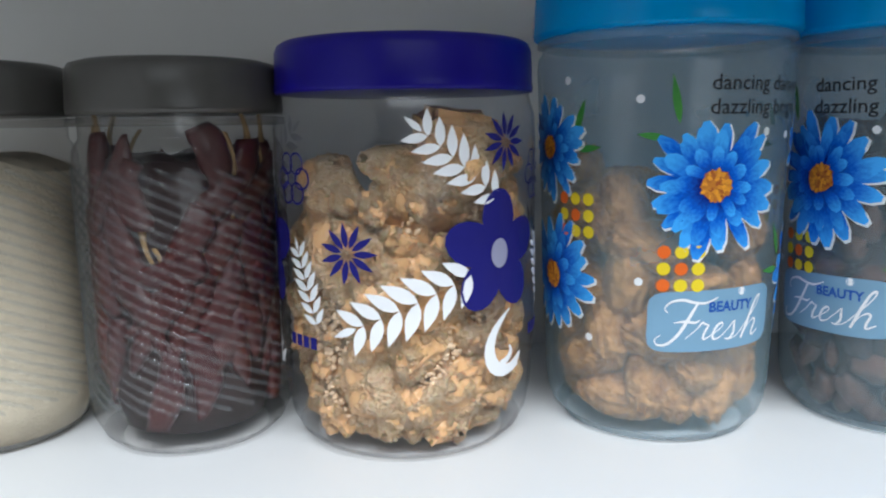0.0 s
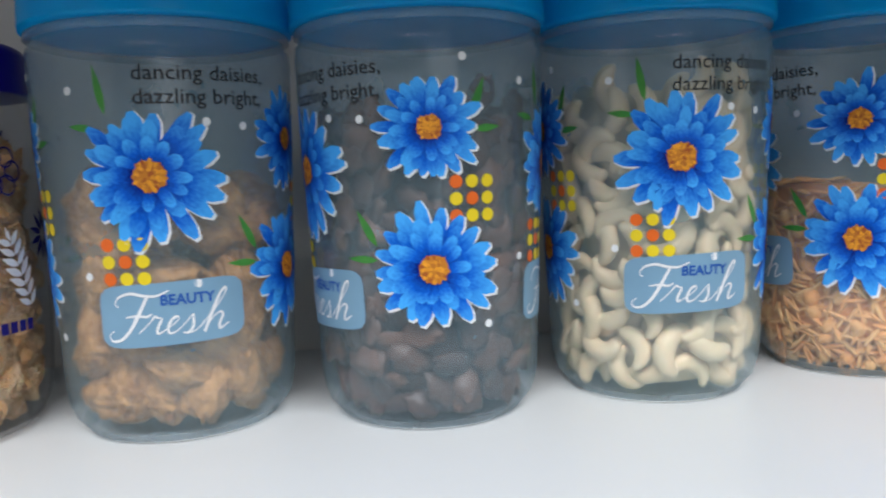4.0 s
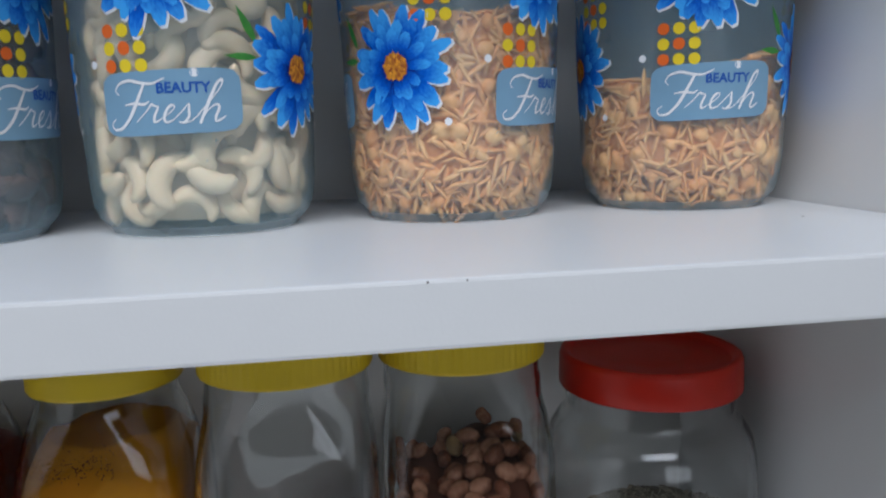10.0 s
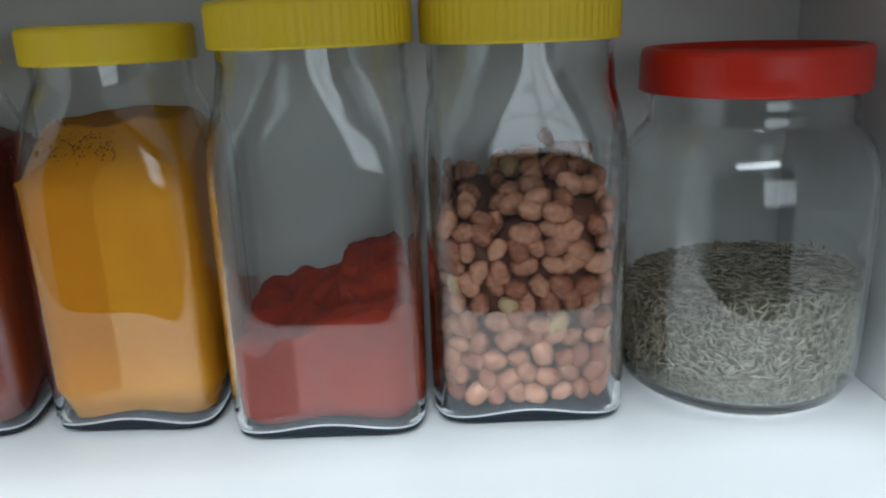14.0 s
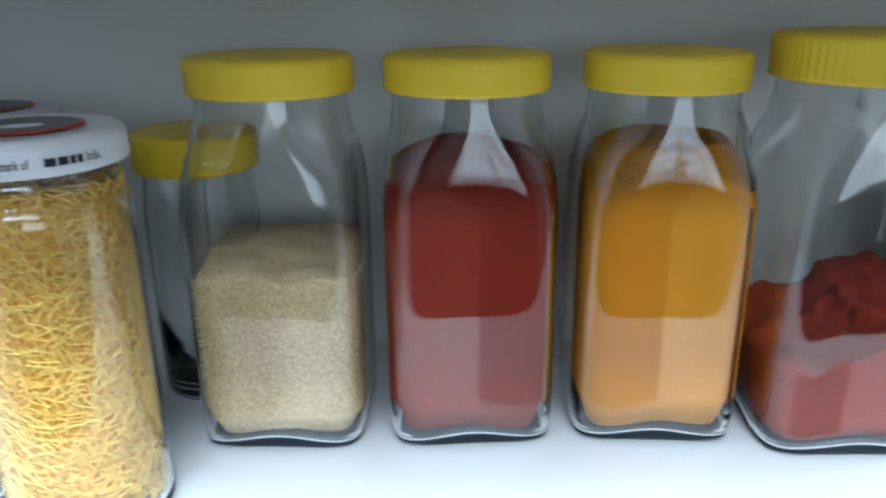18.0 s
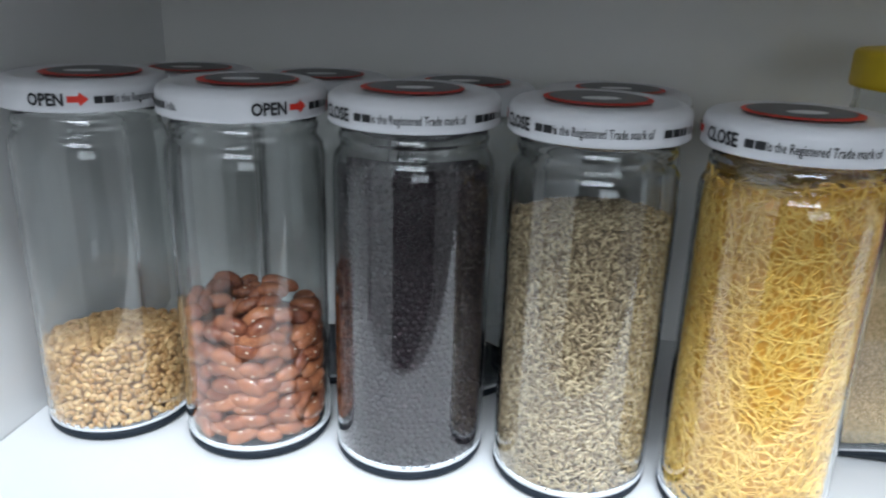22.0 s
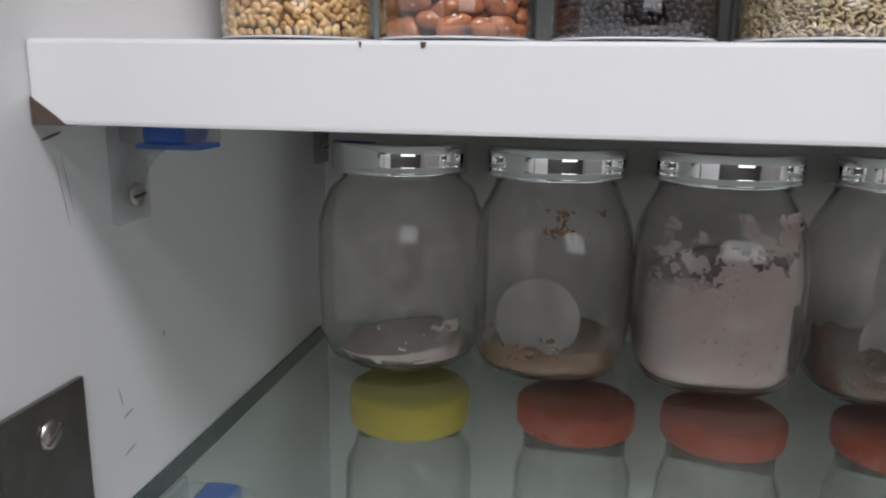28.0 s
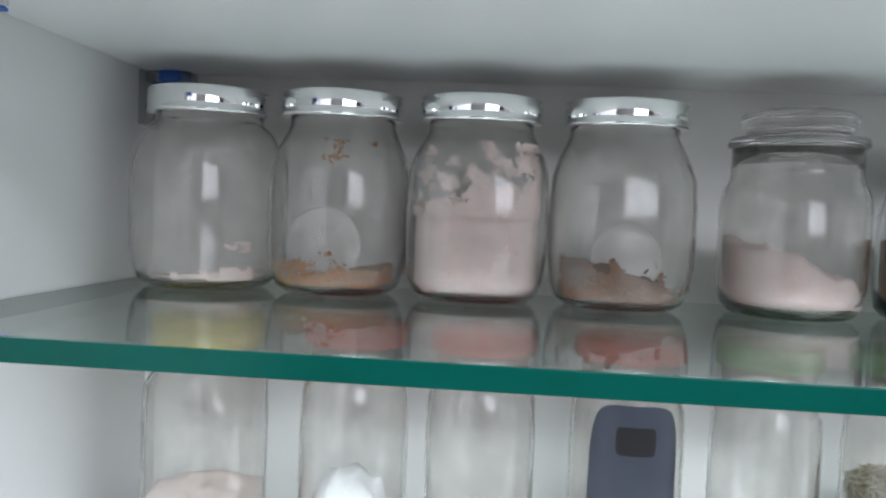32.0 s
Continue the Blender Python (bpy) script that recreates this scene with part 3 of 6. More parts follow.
for y, z, a in ((0.0235, 0.0561, 0.6), (0.0187, 0.0083, -0.7), (0.021, -0.042, 0.5)):
    screw(hinge, 0.0026, y, z, 0.0048, a)


def shelf_clip(name, m, pad, label, mat=CLEAR_BRACKET, pad_mat=BLUE_PAD):
    """A moulded plastic shelf support: wall plate, top ledge, curved gusset, rubber pad and a screw."""
    c = thing(name, m, label, "shelf bracket", "shelf brackets")
    see_through(part("plate", box(0.0002, 0.003, -0.010, 0.011, -0.037, -0.0006, 0.0014, 3), mat, c))
    see_through(part("ledge", box(0.0031, 0.034, -0.0075, 0.0085, -0.0085, -0.0006, 0.0026, 4), mat, c))
    pts = []
    for thick in (0.0, 0.0022):
        arc = [(0.003 + (0.021 - thick) * (1 - math.sin(math.pi / 2 * k / 10)) + thick * 0.2, -0.0086 - (0.017 - thick) * (1 - math.cos(math.pi / 2 * k / 10)) * 1.15) for k in range(11)]
        pts += arc if not thick else arc[::-1]
    v = [(x, y, z) for y in (-0.006, 0.007) for x, z in pts]
    n = len(pts)
    f = [tuple(range(n - 1, -1, -1)), tuple(range(n, 2 * n))] + [(i, (i + 1) % n, n + (i + 1) % n, n + i) for i in range(n)]
    see_through(part("curved_arm", (v, f), mat, c, smooth=False))
    if pad:
        part("pad", box(0.0125, 0.0285, -0.0085, 0.0095, -0.0082, -0.0003, 0.0036, 5), pad_mat, c, "blue rubber pad")
        see_through(part("pad_lip", box(0.0095, 0.0330, -0.0078, 0.0088, -0.0102, -0.0084, 0.0009, 3), PAD_LIP, c, "pale blue rubber lip"))
    screw(c, 0.003, 0.001, -0.0275, 0.0042, 0.1)
    return c


shelf_clip("shelf_clip", pose(0, 0.0444, -T_MID), True, "clear plastic shelf bracket with a blue pad and a screw")
shelf_clip("shelf_clip", pose(0, 0.247, -T_MID), True, "clear plastic shelf bracket with a blue pad, at the back")
shelf_clip("shelf_clip", pose(0, 0.058, GLASS_TOP - 0.010), True, "clear plastic bracket with a blue pad under the glass")
SMOKED_CLIP = material("smoked_bracket", (0.04, 0.04, 0.045), 0.25, var=0.3)
shelf_clip("shelf_clip", pose(W, 0.182, SHELF_A - T + 0.003, 0, 0, 180) @ Matrix.Diagonal((0.6, 0.6, 0.6, 1)), False, "dark smoked plastic shelf bracket with a screw", SMOKED_CLIP)

# the room round the cabinet
structure("floor", box(-1.9, 2.6, -2.6, 0.3, -1.42, -1.4), TILE, "dull grey tiled kitchen floor", "floor")
structure("room_ceiling", box(-1.9, 2.6, -2.6, 0.3, 1.5, 1.52), PLASTER, "plain kitchen ceiling", "ceiling")
for x0, x1, z0, z1 in ((-1.9, 0.59, -1.4, 1.5), (1.91, 2.6, -1.4, 1.5), (0.59, 1.91, -1.4, -0.01), (0.59, 1.91, 0.91, 1.5)):
    structure("wall_south", box(x0, x1, -2.62, -2.6, z0, z1), DARK_WALL, "unseen kitchen wall round the window, dark for jar reflections", "wall")
window = tagged(new("window_1"), "white framed kitchen window with six panes", "window", kind="structure")
for x0, x1, z0, z1 in ((0.59, 0.65, -0.01, 0.91), (1.85, 1.91, -0.01, 0.91), (0.65, 1.85, -0.01, 0.05), (0.65, 1.85, 0.85, 0.91)):
    part("window_frame", box(x0, x1, -2.62, -2.52, z0, z1, 0.004), LAMINATE, window)
for x in (1.05, 1.45):
    part("mullion", box(x - 0.035, x + 0.035, -2.545, -2.52, 0.051, 0.849, 0.003), LAMINATE, window)
part("transom", box(0.651, 1.849, -2.519, -2.50, 0.52, 0.58, 0.003), LAMINATE, window)
structure("wall_east", box(2.6, 2.62, -2.6, 0.3, -1.4, 1.5), SIDE_WALL, "plain grey kitchen wall", "wall")
structure("wall_west", box(-1.92, -1.9, -2.6, 0.3, -1.4, 1.5), SIDE_WALL, "plain grey kitchen wall", "wall")
structure("wall_north", box(-1.9, 2.6, 0.3, 0.32, -1.4, 1.5), PLASTER, "plain kitchen wall behind the cabinet", "wall")
structure("cabinet_base", box(-0.018, W + 0.018, 0.0, D, -0.64, -0.62), LAMINATE, "white laminate cabinet bottom", "floor")

# ---- upper shelf: plastic jars ----


def daisy(parent, r, ang, z, size, rng, dense=1.0):
    """A printed blue daisy: white halo, three rounds of petals, orange heart."""
    R = size / 2
    halo, petals, hearts = [], [], []
    uvs = []
    for layer, (count, reach, wide) in enumerate(((18, 1.0, 0.235), (15, 0.82, 0.225), (12, 0.58, 0.19))):
        for i in range(count):
            a = 2 * math.pi * (i + 0.5 * layer + rng.uniform(-0.25, 0.25)) / count
            ln = R * reach * rng.uniform(0.86, 1.08)
            n = 6
            pts, uv = [], []
            wd = R * wide * rng.uniform(0.85, 1.15)
            for k in range(n + 1):
                t = k / n
                half = wd / 2 * (math.sin(math.pi * min(1, 0.10 + t * 0.66)) ** 0.9)
                half *= 0.5 if k == n else 1.0
                pts += [(R * 0.12 + t * (ln - R * 0.12), half), (R * 0.12 + t * (ln - R * 0.12), -half)]
                uv += [(t, 0.5 + i * 3.1), (t, i * 3.1)]
            c, s = math.cos(a), math.sin(a)
            w = 0.00008 * (layer + 1) + 0.00001 * (i % 3)
            v = [(c * x - s * y, s * x + c * y, w) for x, y in pts]
            f = [(2 * k, 2 * k + 1, 2 * k + 3, 2 * k + 2) for k in range(n)]
            petals.append((v, f))
            uvs.append(uv)
            if layer == 0:
                hv = [(c * x * 1.02 - s * y * 1.06, s * x * 1.02 + c * y * 1.06, 0.0) for x, y in pts]
                halo.append((hv, f))
    hearts.append(ellipse(0, 0, R * 0.22, R * 0.21, 0, 18, 0.00043))
    for i in range(90):
        rr, a = R * 0.21 * math.sqrt(rng.random()), rng.uniform(0, 2 * math.pi)
        hearts.append(ellipse(rr * math.cos(a), rr * math.sin(a), R * 0.045, R * 0.03, a, 6, 0.00045 + 0.00001 * (i % 7)))
    fl = part("daisy_print", (wrap(join(*petals)[0], r, ang, z), join(*petals)[1]), PETAL, parent, "blue printed daisy", smooth=False)
    flat = [c for uv in uvs for c in uv]
    layer = fl.data.uv_layers.new(name="UVMap")
    idx = np.empty(len(fl.data.loops), dtype=np.int32)
    fl.data.loops.foreach_get("vertex_index", idx)
    layer.data.foreach_set("uv", np.array(flat, dtype=np.float32)[idx].ravel())
    part("halo", (wrap(shift(join(*halo), 0.0006, -0.0006)[0], r, ang, z), join(*halo)[1]), PRINT_WHITE, fl, "white print edge", smooth=False)
    part("heart", (wrap(join(*hearts)[0], r, ang, z), join(*hearts)[1]), STAMEN, fl, "orange flower heart", smooth=False)
    return fl


def dot_grid(parent, r, ang, z, pitch=0.0066, rad=0.0026):
    for i in range(3):
        for k in range(3):
            mat = PRINT_ORANGE if (i, k) in ((0, 0), (1, 1), (0, 2)) else PRINT_YELLOW
            decal("dot_print", ellipse((i - 1) * pitch, (1 - k) * pitch, rad, rad, 0, 12), mat, parent, r, ang, z)


def ribbon(path, widths, n=26):
    """A smooth pen stroke through the points of path, thick and thin as widths says."""
    k = np.linspace(0, 1, len(path))
    t = np.linspace(0, 1, n)
    pts = np.array(path)
    fine = np.stack([np.interp(t, k, pts[:, 0]), np.interp(t, k, pts[:, 1])], 1)
    for _ in range(max(1, n // 12)):
        fine[1:-1] = (fine[:-2] + 2 * fine[1:-1] + fine[2:]) / 4
    d = np.gradient(fine, axis=0)
    d /= np.linalg.norm(d, axis=1)[:, None] + 1e-9
    h = np.interp(t, np.linspace(0, 1, len(widths)), widths)
    v = []
    for (x, y), (dx, dy), w in zip(fine, d, h):
        v += [(x - dy * w, y + dx * w, 0.00025), (x + dy * w, y - dx * w, 0.00025)]
    return v, [(2 * a, 2 * a + 1, 2 * a + 3, 2 * a + 2) for a in range(n - 1)]


def script_strokes():
    """The word "Fresh" in a slanted copperplate hand: units of an x-height, baseline at 0, before the slant."""
    thin, full = 0.03, 0.068
    pen = [
        # F: flag with its entry curl, stem with a hooked foot, cross bar
        ([(0.15, 1.55), (-0.15, 1.75), (0.0, 2.15), (0.6, 2.30), (1.2, 2.12), (1.9, 2.05), (2.45, 2.35)], [thin, thin, full, full * 1.2, full, thin]),
        ([(1.45, 2.08), (1.30, 1.2), (1.12, 0.35), (0.75, -0.20), (0.25, -0.25), (-0.02, 0.08), (0.22, 0.32)], [full, full * 1.4, full * 1.2, full, thin, thin]),
        ([(0.65, 1.02), (1.15, 1.10), (1.75, 1.02), (1.95, 1.18)], [thin, full, full, thin]),
        # r
        ([(1.55, 0.15), (1.95, 0.65), (2.12, 1.08), (2.30, 0.92), (2.55, 0.94), (2.42, 0.45), (2.50, 0.04), (2.80, 0.25)], [thin, thin, full, thin, full, full, thin]),
        # e
        ([(2.75, 0.22), (3.10, 0.48), (3.38, 0.80), (3.25, 1.02), (3.00, 0.85), (2.92, 0.40), (3.10, 0.02), (3.50, 0.22)], [thin, thin, thin, full, full, full, thin]),
        # s
        ([(3.45, 0.18), (3.85, 0.75), (4.02, 1.10), (4.08, 0.75), (4.22, 0.38), (4.05, 0.02), (3.75, 0.10)], [thin, thin, thin, full, full, full, thin]),
        ([(4.10, 0.04), (4.40, 0.14), (4.70, 0.50)], [thin, thin, thin]),
        # h: tall loop, then the hump
        ([(4.60, 0.42), (5.05, 1.15), (5.42, 1.95), (5.35, 2.32), (5.10, 2.05), (4.98, 1.2), (4.85, 0.0)], [thin, thin, thin, full, full, full * 1.3, full]),
        ([(4.86, 0.12), (5.05, 0.72), (5.42, 1.02), (5.62, 0.82), (5.52, 0.35), (5.62, 0.02), (6.05, 0.35)], [thin, thin, full, full, full, thin]),
    ]
    unit, slant = 0.0071, 0.34
    out = [ribbon([(x + slant * y, y) for x, y in path], widths) for path, widths in pen]
    verts, faces = join(*out)
    return [((x - 3.35) * unit, (y - 0.95) * unit - 0.0012, w) for x, y, w in verts], faces


def name_panel(parent, r, ang, z):
    """Pale blue rounded label: a white script word under a small blue one."""
    panel = decal("panel_print", patch(0.0265, 0.0118, 7, 24, 8, 0.0008), PRINT_PANEL, parent, r, ang, z, label="pale blue label")
    decal("script", FRESH_WORD, PRINT_WHITE, panel, r, ang, z)
    decal("word", BEAUTY_WORD, PRINT_BEAUTY, panel, r, ang, z, 0.0005)


FRESH_WORD = script_strokes()
BEAUTY_WORD = shift(lettering("BEAUTY", 0.0054, 0.98, 0.00016), -0.0042, 0.0034)
SLOGAN = join(shift(lettering("dancing daisies,", 0.0078, 1.04, 0.00003), -0.0235, 0.0022), shift(lettering("dazzling bright,", 0.0078, 1.04, 0.00003), -0.0235, -0.0062))


def daisy_jar(x, y, turn, label, seed):
    """Cloudy plastic jar with a sky-blue screw lid, printed with daisies in six columns."""
    rng = random.Random(seed)
    j = thing("storage_jar", pose(x, y, SHELF_A + 0.0005), label, "jar", "daisy jars on the upper shelf")
    R = lambda z: 0.0458 + 0.0378 * z
    prof = [(0.034, 0.0), (0.0388, 0.0006), (0.0393, 0.0026), (0.0408, 0.0036), (0.0437, 0.0065), (0.0455, 0.0115), (R(0.019), 0.019), (R(0.05), 0.05), (R(0.085), 0.085), (R(0.13), 0.13),
            (R(0.146), 0.146), (R(0.15) - 0.0006, 0.151), (0.0492, 0.1535), (0.0494, 0.156), (0.0482, 0.160), (0.0482, 0.172)]
    see_through(part("body", loft(prof, 80, True, False), FROST, j))
    part("foot", loft([(0.0370, -0.0003), (0.0388, 0.0003), (0.0398, 0.0026), (0.0414, 0.0038)], 64, False, False), FROST_FOOT, j, "thick cloudy foot ring")
    lid = [(0.0500, 0.1586), (0.0528, 0.1588), (0.0531, 0.1603), (0.0528, 0.164), (0.0523, 0.1745), (0.0516, 0.1777), (0.0498, 0.1797), (0.045, 0.1807), (0.03, 0.1809)]
    part("lid", loft(lid, 80, True, True), SKY_BLUE, j, "glossy sky-blue screw lid")
    see_through(part("collar", loft([(0.0490, 0.1580), (0.0512, 0.1577), (0.0514, 0.1556), (0.0490, 0.1548)], 64, False, False), FROST, j))
    for big, step in ((True, 0), (False, 70), (True, 146), (False, -80), (True, -150)):
        a = turn + step
        if abs((a + 180) % 360 - 180) > 125:
            continue
        if big:
            daisy(j, R, a, 0.1019, 0.0515, rng)
            dot_grid(j, R, a - 13, 0.0712, 0.0063, 0.0025)
            name_panel(j, R, a + 5, 0.0514)
            decal("slogan", SLOGAN, PRINT_BLACK, j, R, a + 22, 0.1335, 0.0005)
            for q in (leaf_shape(-0.014, 0.022, 0.018, 0.003, 1.75), leaf_shape(-0.018, 0.017, 0.011, 0.0028, 3.0)):
                decal("leaf_print", q, PRINT_GREEN, j, R, a, 0.1019)
            for u, v in ((-0.028, 0.031), (0.021, 0.019), (0.014, -0.040), (-0.026, -0.036)):
                decal("speckle", ellipse(u, v, 0.0016, 0.0016, 0, 10), PRINT_WHITE, j, R, a, 0.1019)
        else:
            daisy(j, R, a, 0.1156, 0.0405, rng)
            daisy(j, R, a, 0.064, 0.049, rng)
            dot_grid(j, R, a + 18, 0.0895, 0.0063, 0.0025)
            for q in (leaf_shape(0.016, 0.004, 0.015, 0.0032, 1.2), leaf_shape(0.017, -0.001, 0.011, 0.0028, 0.1), leaf_shape(-0.021, -0.043, 0.016, 0.0032, 2.1), leaf_shape(-0.021, -0.048, 0.013, 0.0028, 3.1)):
                decal("leaf_print", q, PRINT_GREEN, j, R, a, 0.1156)
            for u, v in ((-0.026, 0.004), (0.013, 0.025), (0.021, -0.074)):
                decal("speckle", ellipse(u, v, 0.0016, 0.0016, 0, 10), PRINT_WHITE, j, R, a, 0.1156)
    return j


def copies(meshes, mat, spots, name, label, category, group, at, turn_range=0.5, scale=(0.85, 1.15), flat=True, rng=None, children=None, lie=0.0):
    """Single pieces as objects of their own on shared meshes, none of them under the jar's floor. spots: place and outward normal."""
    made = []
    reach = [Vector([max(abs(v.co[a]) for v in me.vertices) for a in range(3)]) for me in meshes]
    for k, (p, n) in enumerate(spots):
        ob = new(name, meshes[k % len(meshes)])
        roll = rng.uniform(-turn_range, turn_range) if turn_range < 3 else rng.uniform(0, 6.28)
        m = frame_at(n, roll).to_4x4()
        tilt = Euler((rng.uniform(-lie, lie), rng.uniform(-lie, lie), 0)).to_matrix().to_4x4()
        s = rng.uniform(*scale)
        turn, ext = m @ tilt, reach[k % len(meshes)]
        low = s * math.sqrt(sum((turn[2][a] * ext[a]) ** 2 for a in range(3)))
        p = Vector((p[0], p[1], max(p[2], 0.0035 + low)))
        ob.matrix_world = Matrix.Translation(Vector(at) + p) @ turn @ Matrix.Diagonal((s, s, s, 1))
        tagged(ob, label, category, group)
        made.append(ob)
    return made


def lump(seed, sx, sy, sz, rough, freq, nu=20, nv=14):
    """A knobbly lump."""
    off = Vector((seed * 7.3, seed * 3.1, seed * 1.7))

    def shape(v):
        u = Vector((v.x / sx, v.y / sy, v.z / sz))
        k = 1 + rough * noise.fractal(u * freq + off, 0.8, 2.0, 4)
        return v * k
    return mesh_from("lump", *ball(nu, nv, sx, sy, sz, shape))


# dates
at = (0.4165, 0.148, SHELF_A)
daisy_jar(0.4165, 0.148, 2, "cloudy plastic jar of dried dates with a blue lid", 1)
DATE = material("dried_date", (0.74, 0.37, 0.125), 0.34, var=0.9, var_scale=150, second=(0.28, 0.11, 0.035), bump=1.0, bump_scale=330, obrand=0.25)
dates = []
for s in range(4):
    off = Vector((s * 5.0, s * 2.0, 0))

    def wrinkle(v, off=off):
        u = Vector((v.x * 60, v.y * 170, v.z * 170))
        return v * (0.94 + 0.16 * noise.noise(u * 0.8 + off) + 0.30 * (0.35 - abs(noise.noise(u * 1.7 + off))) + 0.12 * abs(noise.noise(u * 4.1 + off)))
    me = mesh_from("date", *ball(64, 48, 0.0172, 0.0100, 0.0092, wrinkle))
    me.materials.append(DATE)
    dates.append(me)
rng = random.Random(4)
spots = wall_spots(rng, 0.0455, 2, 0.0095, 0.125, 0.0235, 0.0172, 0.0130, 0.25, 180, lambda x, y: 0.102 - 0.3 * x + 0.02 * y)
copies(dates, DATE, spots, "date", "wrinkled brown dried date in the jar", "date", "dates in the jar", at, 9, (0.85, 1.12), rng=rng, lie=0.3)
spots = [(p, (0, 0, 1)) for p in top_spots(rng, 0.03, 2, lambda x, y: 0.085, 0.03)] + [(p, (0, 0, 1)) for p in top_spots(rng, 0.03, 2, lambda x, y: 0.05, 0.03)]
copies(dates, DATE, spots, "date", "wrinkled brown dried date in the jar", "date", "dates in the jar", at, 9, rng=rng, lie=0.5)

# raisins
at = (0.5215, 0.1365, SHELF_A)
daisy_jar(0.5215, 0.1365, -74, "cloudy plastic jar filled with dark raisins, blue lid", 2)
RAISIN = material("dark_raisin", (0.045, 0.021, 0.016), 0.42, obrand=0.9, second=(0.17, 0.075, 0.045), var=0.3, var_scale=200, bump=0.0)
raisins = [lump(s, 0.0076, 0.0054, 0.0033, 0.34, 2.0, 16, 12) for s in range(5)]
for me in raisins:
    me.materials.append(RAISIN)
spots = wall_spots(rng, 0.0462, 2, 0.008, 0.128, 0.0125, 0.0098, 0.0064, 0.35, 105)
copies(raisins, RAISIN, spots[:290], "raisin", "shrivelled dark brown raisin", "raisin", "raisins in the jar", at, 9, (0.8, 1.25), rng=rng, lie=0.6)
tagged(part("raisin_heap", (lambda q: ([(x + at[0], y + at[1], z + at[2]) for x, y, z in q[0]], q[1]))(heap(0.036, 2, 0.008, lambda x, y: 0.125)), RAISIN), "dense heap of dark raisins", "raisins", kind="stuff")

# cashews
at = (0.627, 0.1435, SHELF_A)
daisy_jar(0.627, 0.1435, -10, "cloudy plastic jar full of cashew nuts, blue lid", 3)
CASHEW = material("cashew", (0.92, 0.69, 0.43), 0.5, obrand=0.4, second=(0.74, 0.57, 0.37), var=0.35, var_scale=120, bump=0.15, bump_scale=250, sss=0.1)


def cashew_mesh(seed):
    """A curved nut, thick at one end."""
    r = random.Random(seed)
    n, m, verts, faces = 14, 12, [], []
    bend, R = radians(r.uniform(165, 205)), 0.0078
    for i in range(n + 1):
        t = i / n
        a = bend * (t - 0.5)
        rad = 0.0049 * (math.sin(math.pi * (0.04 + 0.92 * t)) ** 0.55) * (1.08 - 0.28 * t)
        c = Vector((R * math.sin(a) * 1.12, R * math.cos(a) - R * 0.55, 0))
        d = Vector((math.sin(a), math.cos(a), 0))
        for k in range(m):
            b = 2 * math.pi * k / m
            p = c + d * (rad * math.cos(b)) + Vector((0, 0, rad * 0.85 * math.sin(b)))
            verts.append(p)
    for i in range(n):
        for k in range(m):
            faces.append((i * m + k, i * m + (k + 1) % m, (i + 1) * m + (k + 1) % m, (i + 1) * m + k))
    faces.append(tuple(range(m - 1, -1, -1)))
    faces.append(tuple(n * m + k for k in range(m)))
    me = mesh_from("cashew", verts, faces)
    me.materials.append(CASHEW)
    return me


cashews = [cashew_mesh(s) for s in range(4)]
spots = wall_spots(rng, 0.0462, 2, 0.0135, 0.140, 0.0155, 0.0108, 0.0075, 0.3, 140, lambda x, y: 0.133 + 0.15 * x)
copies(cashews, CASHEW, spots, "cashew", "pale curved cashew nut", "cashew", "cashews in the jar", at, 9, (0.84, 1.08), rng=rng, lie=0.3)
spots = wall_spots(rng, 0.0462, 2, 0.016, 0.140, 0.019, 0.014, 0.0170, 0.3, 120, lambda x, y: 0.136 + 0.2 * x)
copies(cashews, CASHEW, spots[:110], "cashew", "pale curved cashew nut", "cashew", "cashews in the jar", at, 9, (0.88, 1.15), rng=rng, lie=0.7)
tagged(part("cashew_heap", (lambda q: ([(x + at[0], y + at[1], z + at[2]) for x, y, z in q[0]], q[1]))(heap(0.031, 2, 0.006, lambda x, y: 0.13)), CASHEW), "heap of cashew nuts", "cashews", kind="stuff")

# fried snack mixture in two jars
SEV = material("fried_noodle_mix", (0.88, 0.35, 0.10), 0.5, island=1.0, second=(0.93, 0.52, 0.20), var=0.3, var_scale=150)
# Core of the snack heaps: mix colour darkened for shade between the sticks.
SEV_GAP_SHADE = material("fried_mix_gap_shade", (0.72, 0.29, 0.09), 0.7, var=0.5, var_scale=200)
STICK = ball(6, 4, 1.0, 1.0, 1.0)


def grains(name, spots, size, mat, at, label, category, rng, lie=0.4, base=None, spread=(0.75, 1.25), upright=0.0):
    mats, pos = [], []
    for p, n in spots:
        m = frame_at(n, rng.uniform(0, 6.28) if rng.random() > upright else 1.57 + rng.uniform(-0.3, 0.3)) @ Euler((rng.uniform(-lie, lie), rng.uniform(-lie, lie), 0)).to_matrix()
        s = rng.uniform(*spread)
        m = m @ Matrix.Diagonal((size[0] * rng.uniform(*spread), size[1] * s, size[2] * s))
        mats.append(np.array(m))
        pos.append(np.array(p) + np.array(at))
    me = scatter(name, base or STICK, mats, pos)
    me.materials.append(mat)
    ob = new(name, me)
    return tagged(ob, label, category, kind="stuff")


def solid(name, w, p, z0, top, mat, at, label, category, n=48, rings=14, shape=None):
    v, f = heap(w, p, z0, top, n, rings)
    v = shape((v, f))[0] if shape else v
    return tagged(part(name, ([(x + at[0], y + at[1], z + at[2]) for x, y, z in v], f), mat), label, category, kind="stuff")


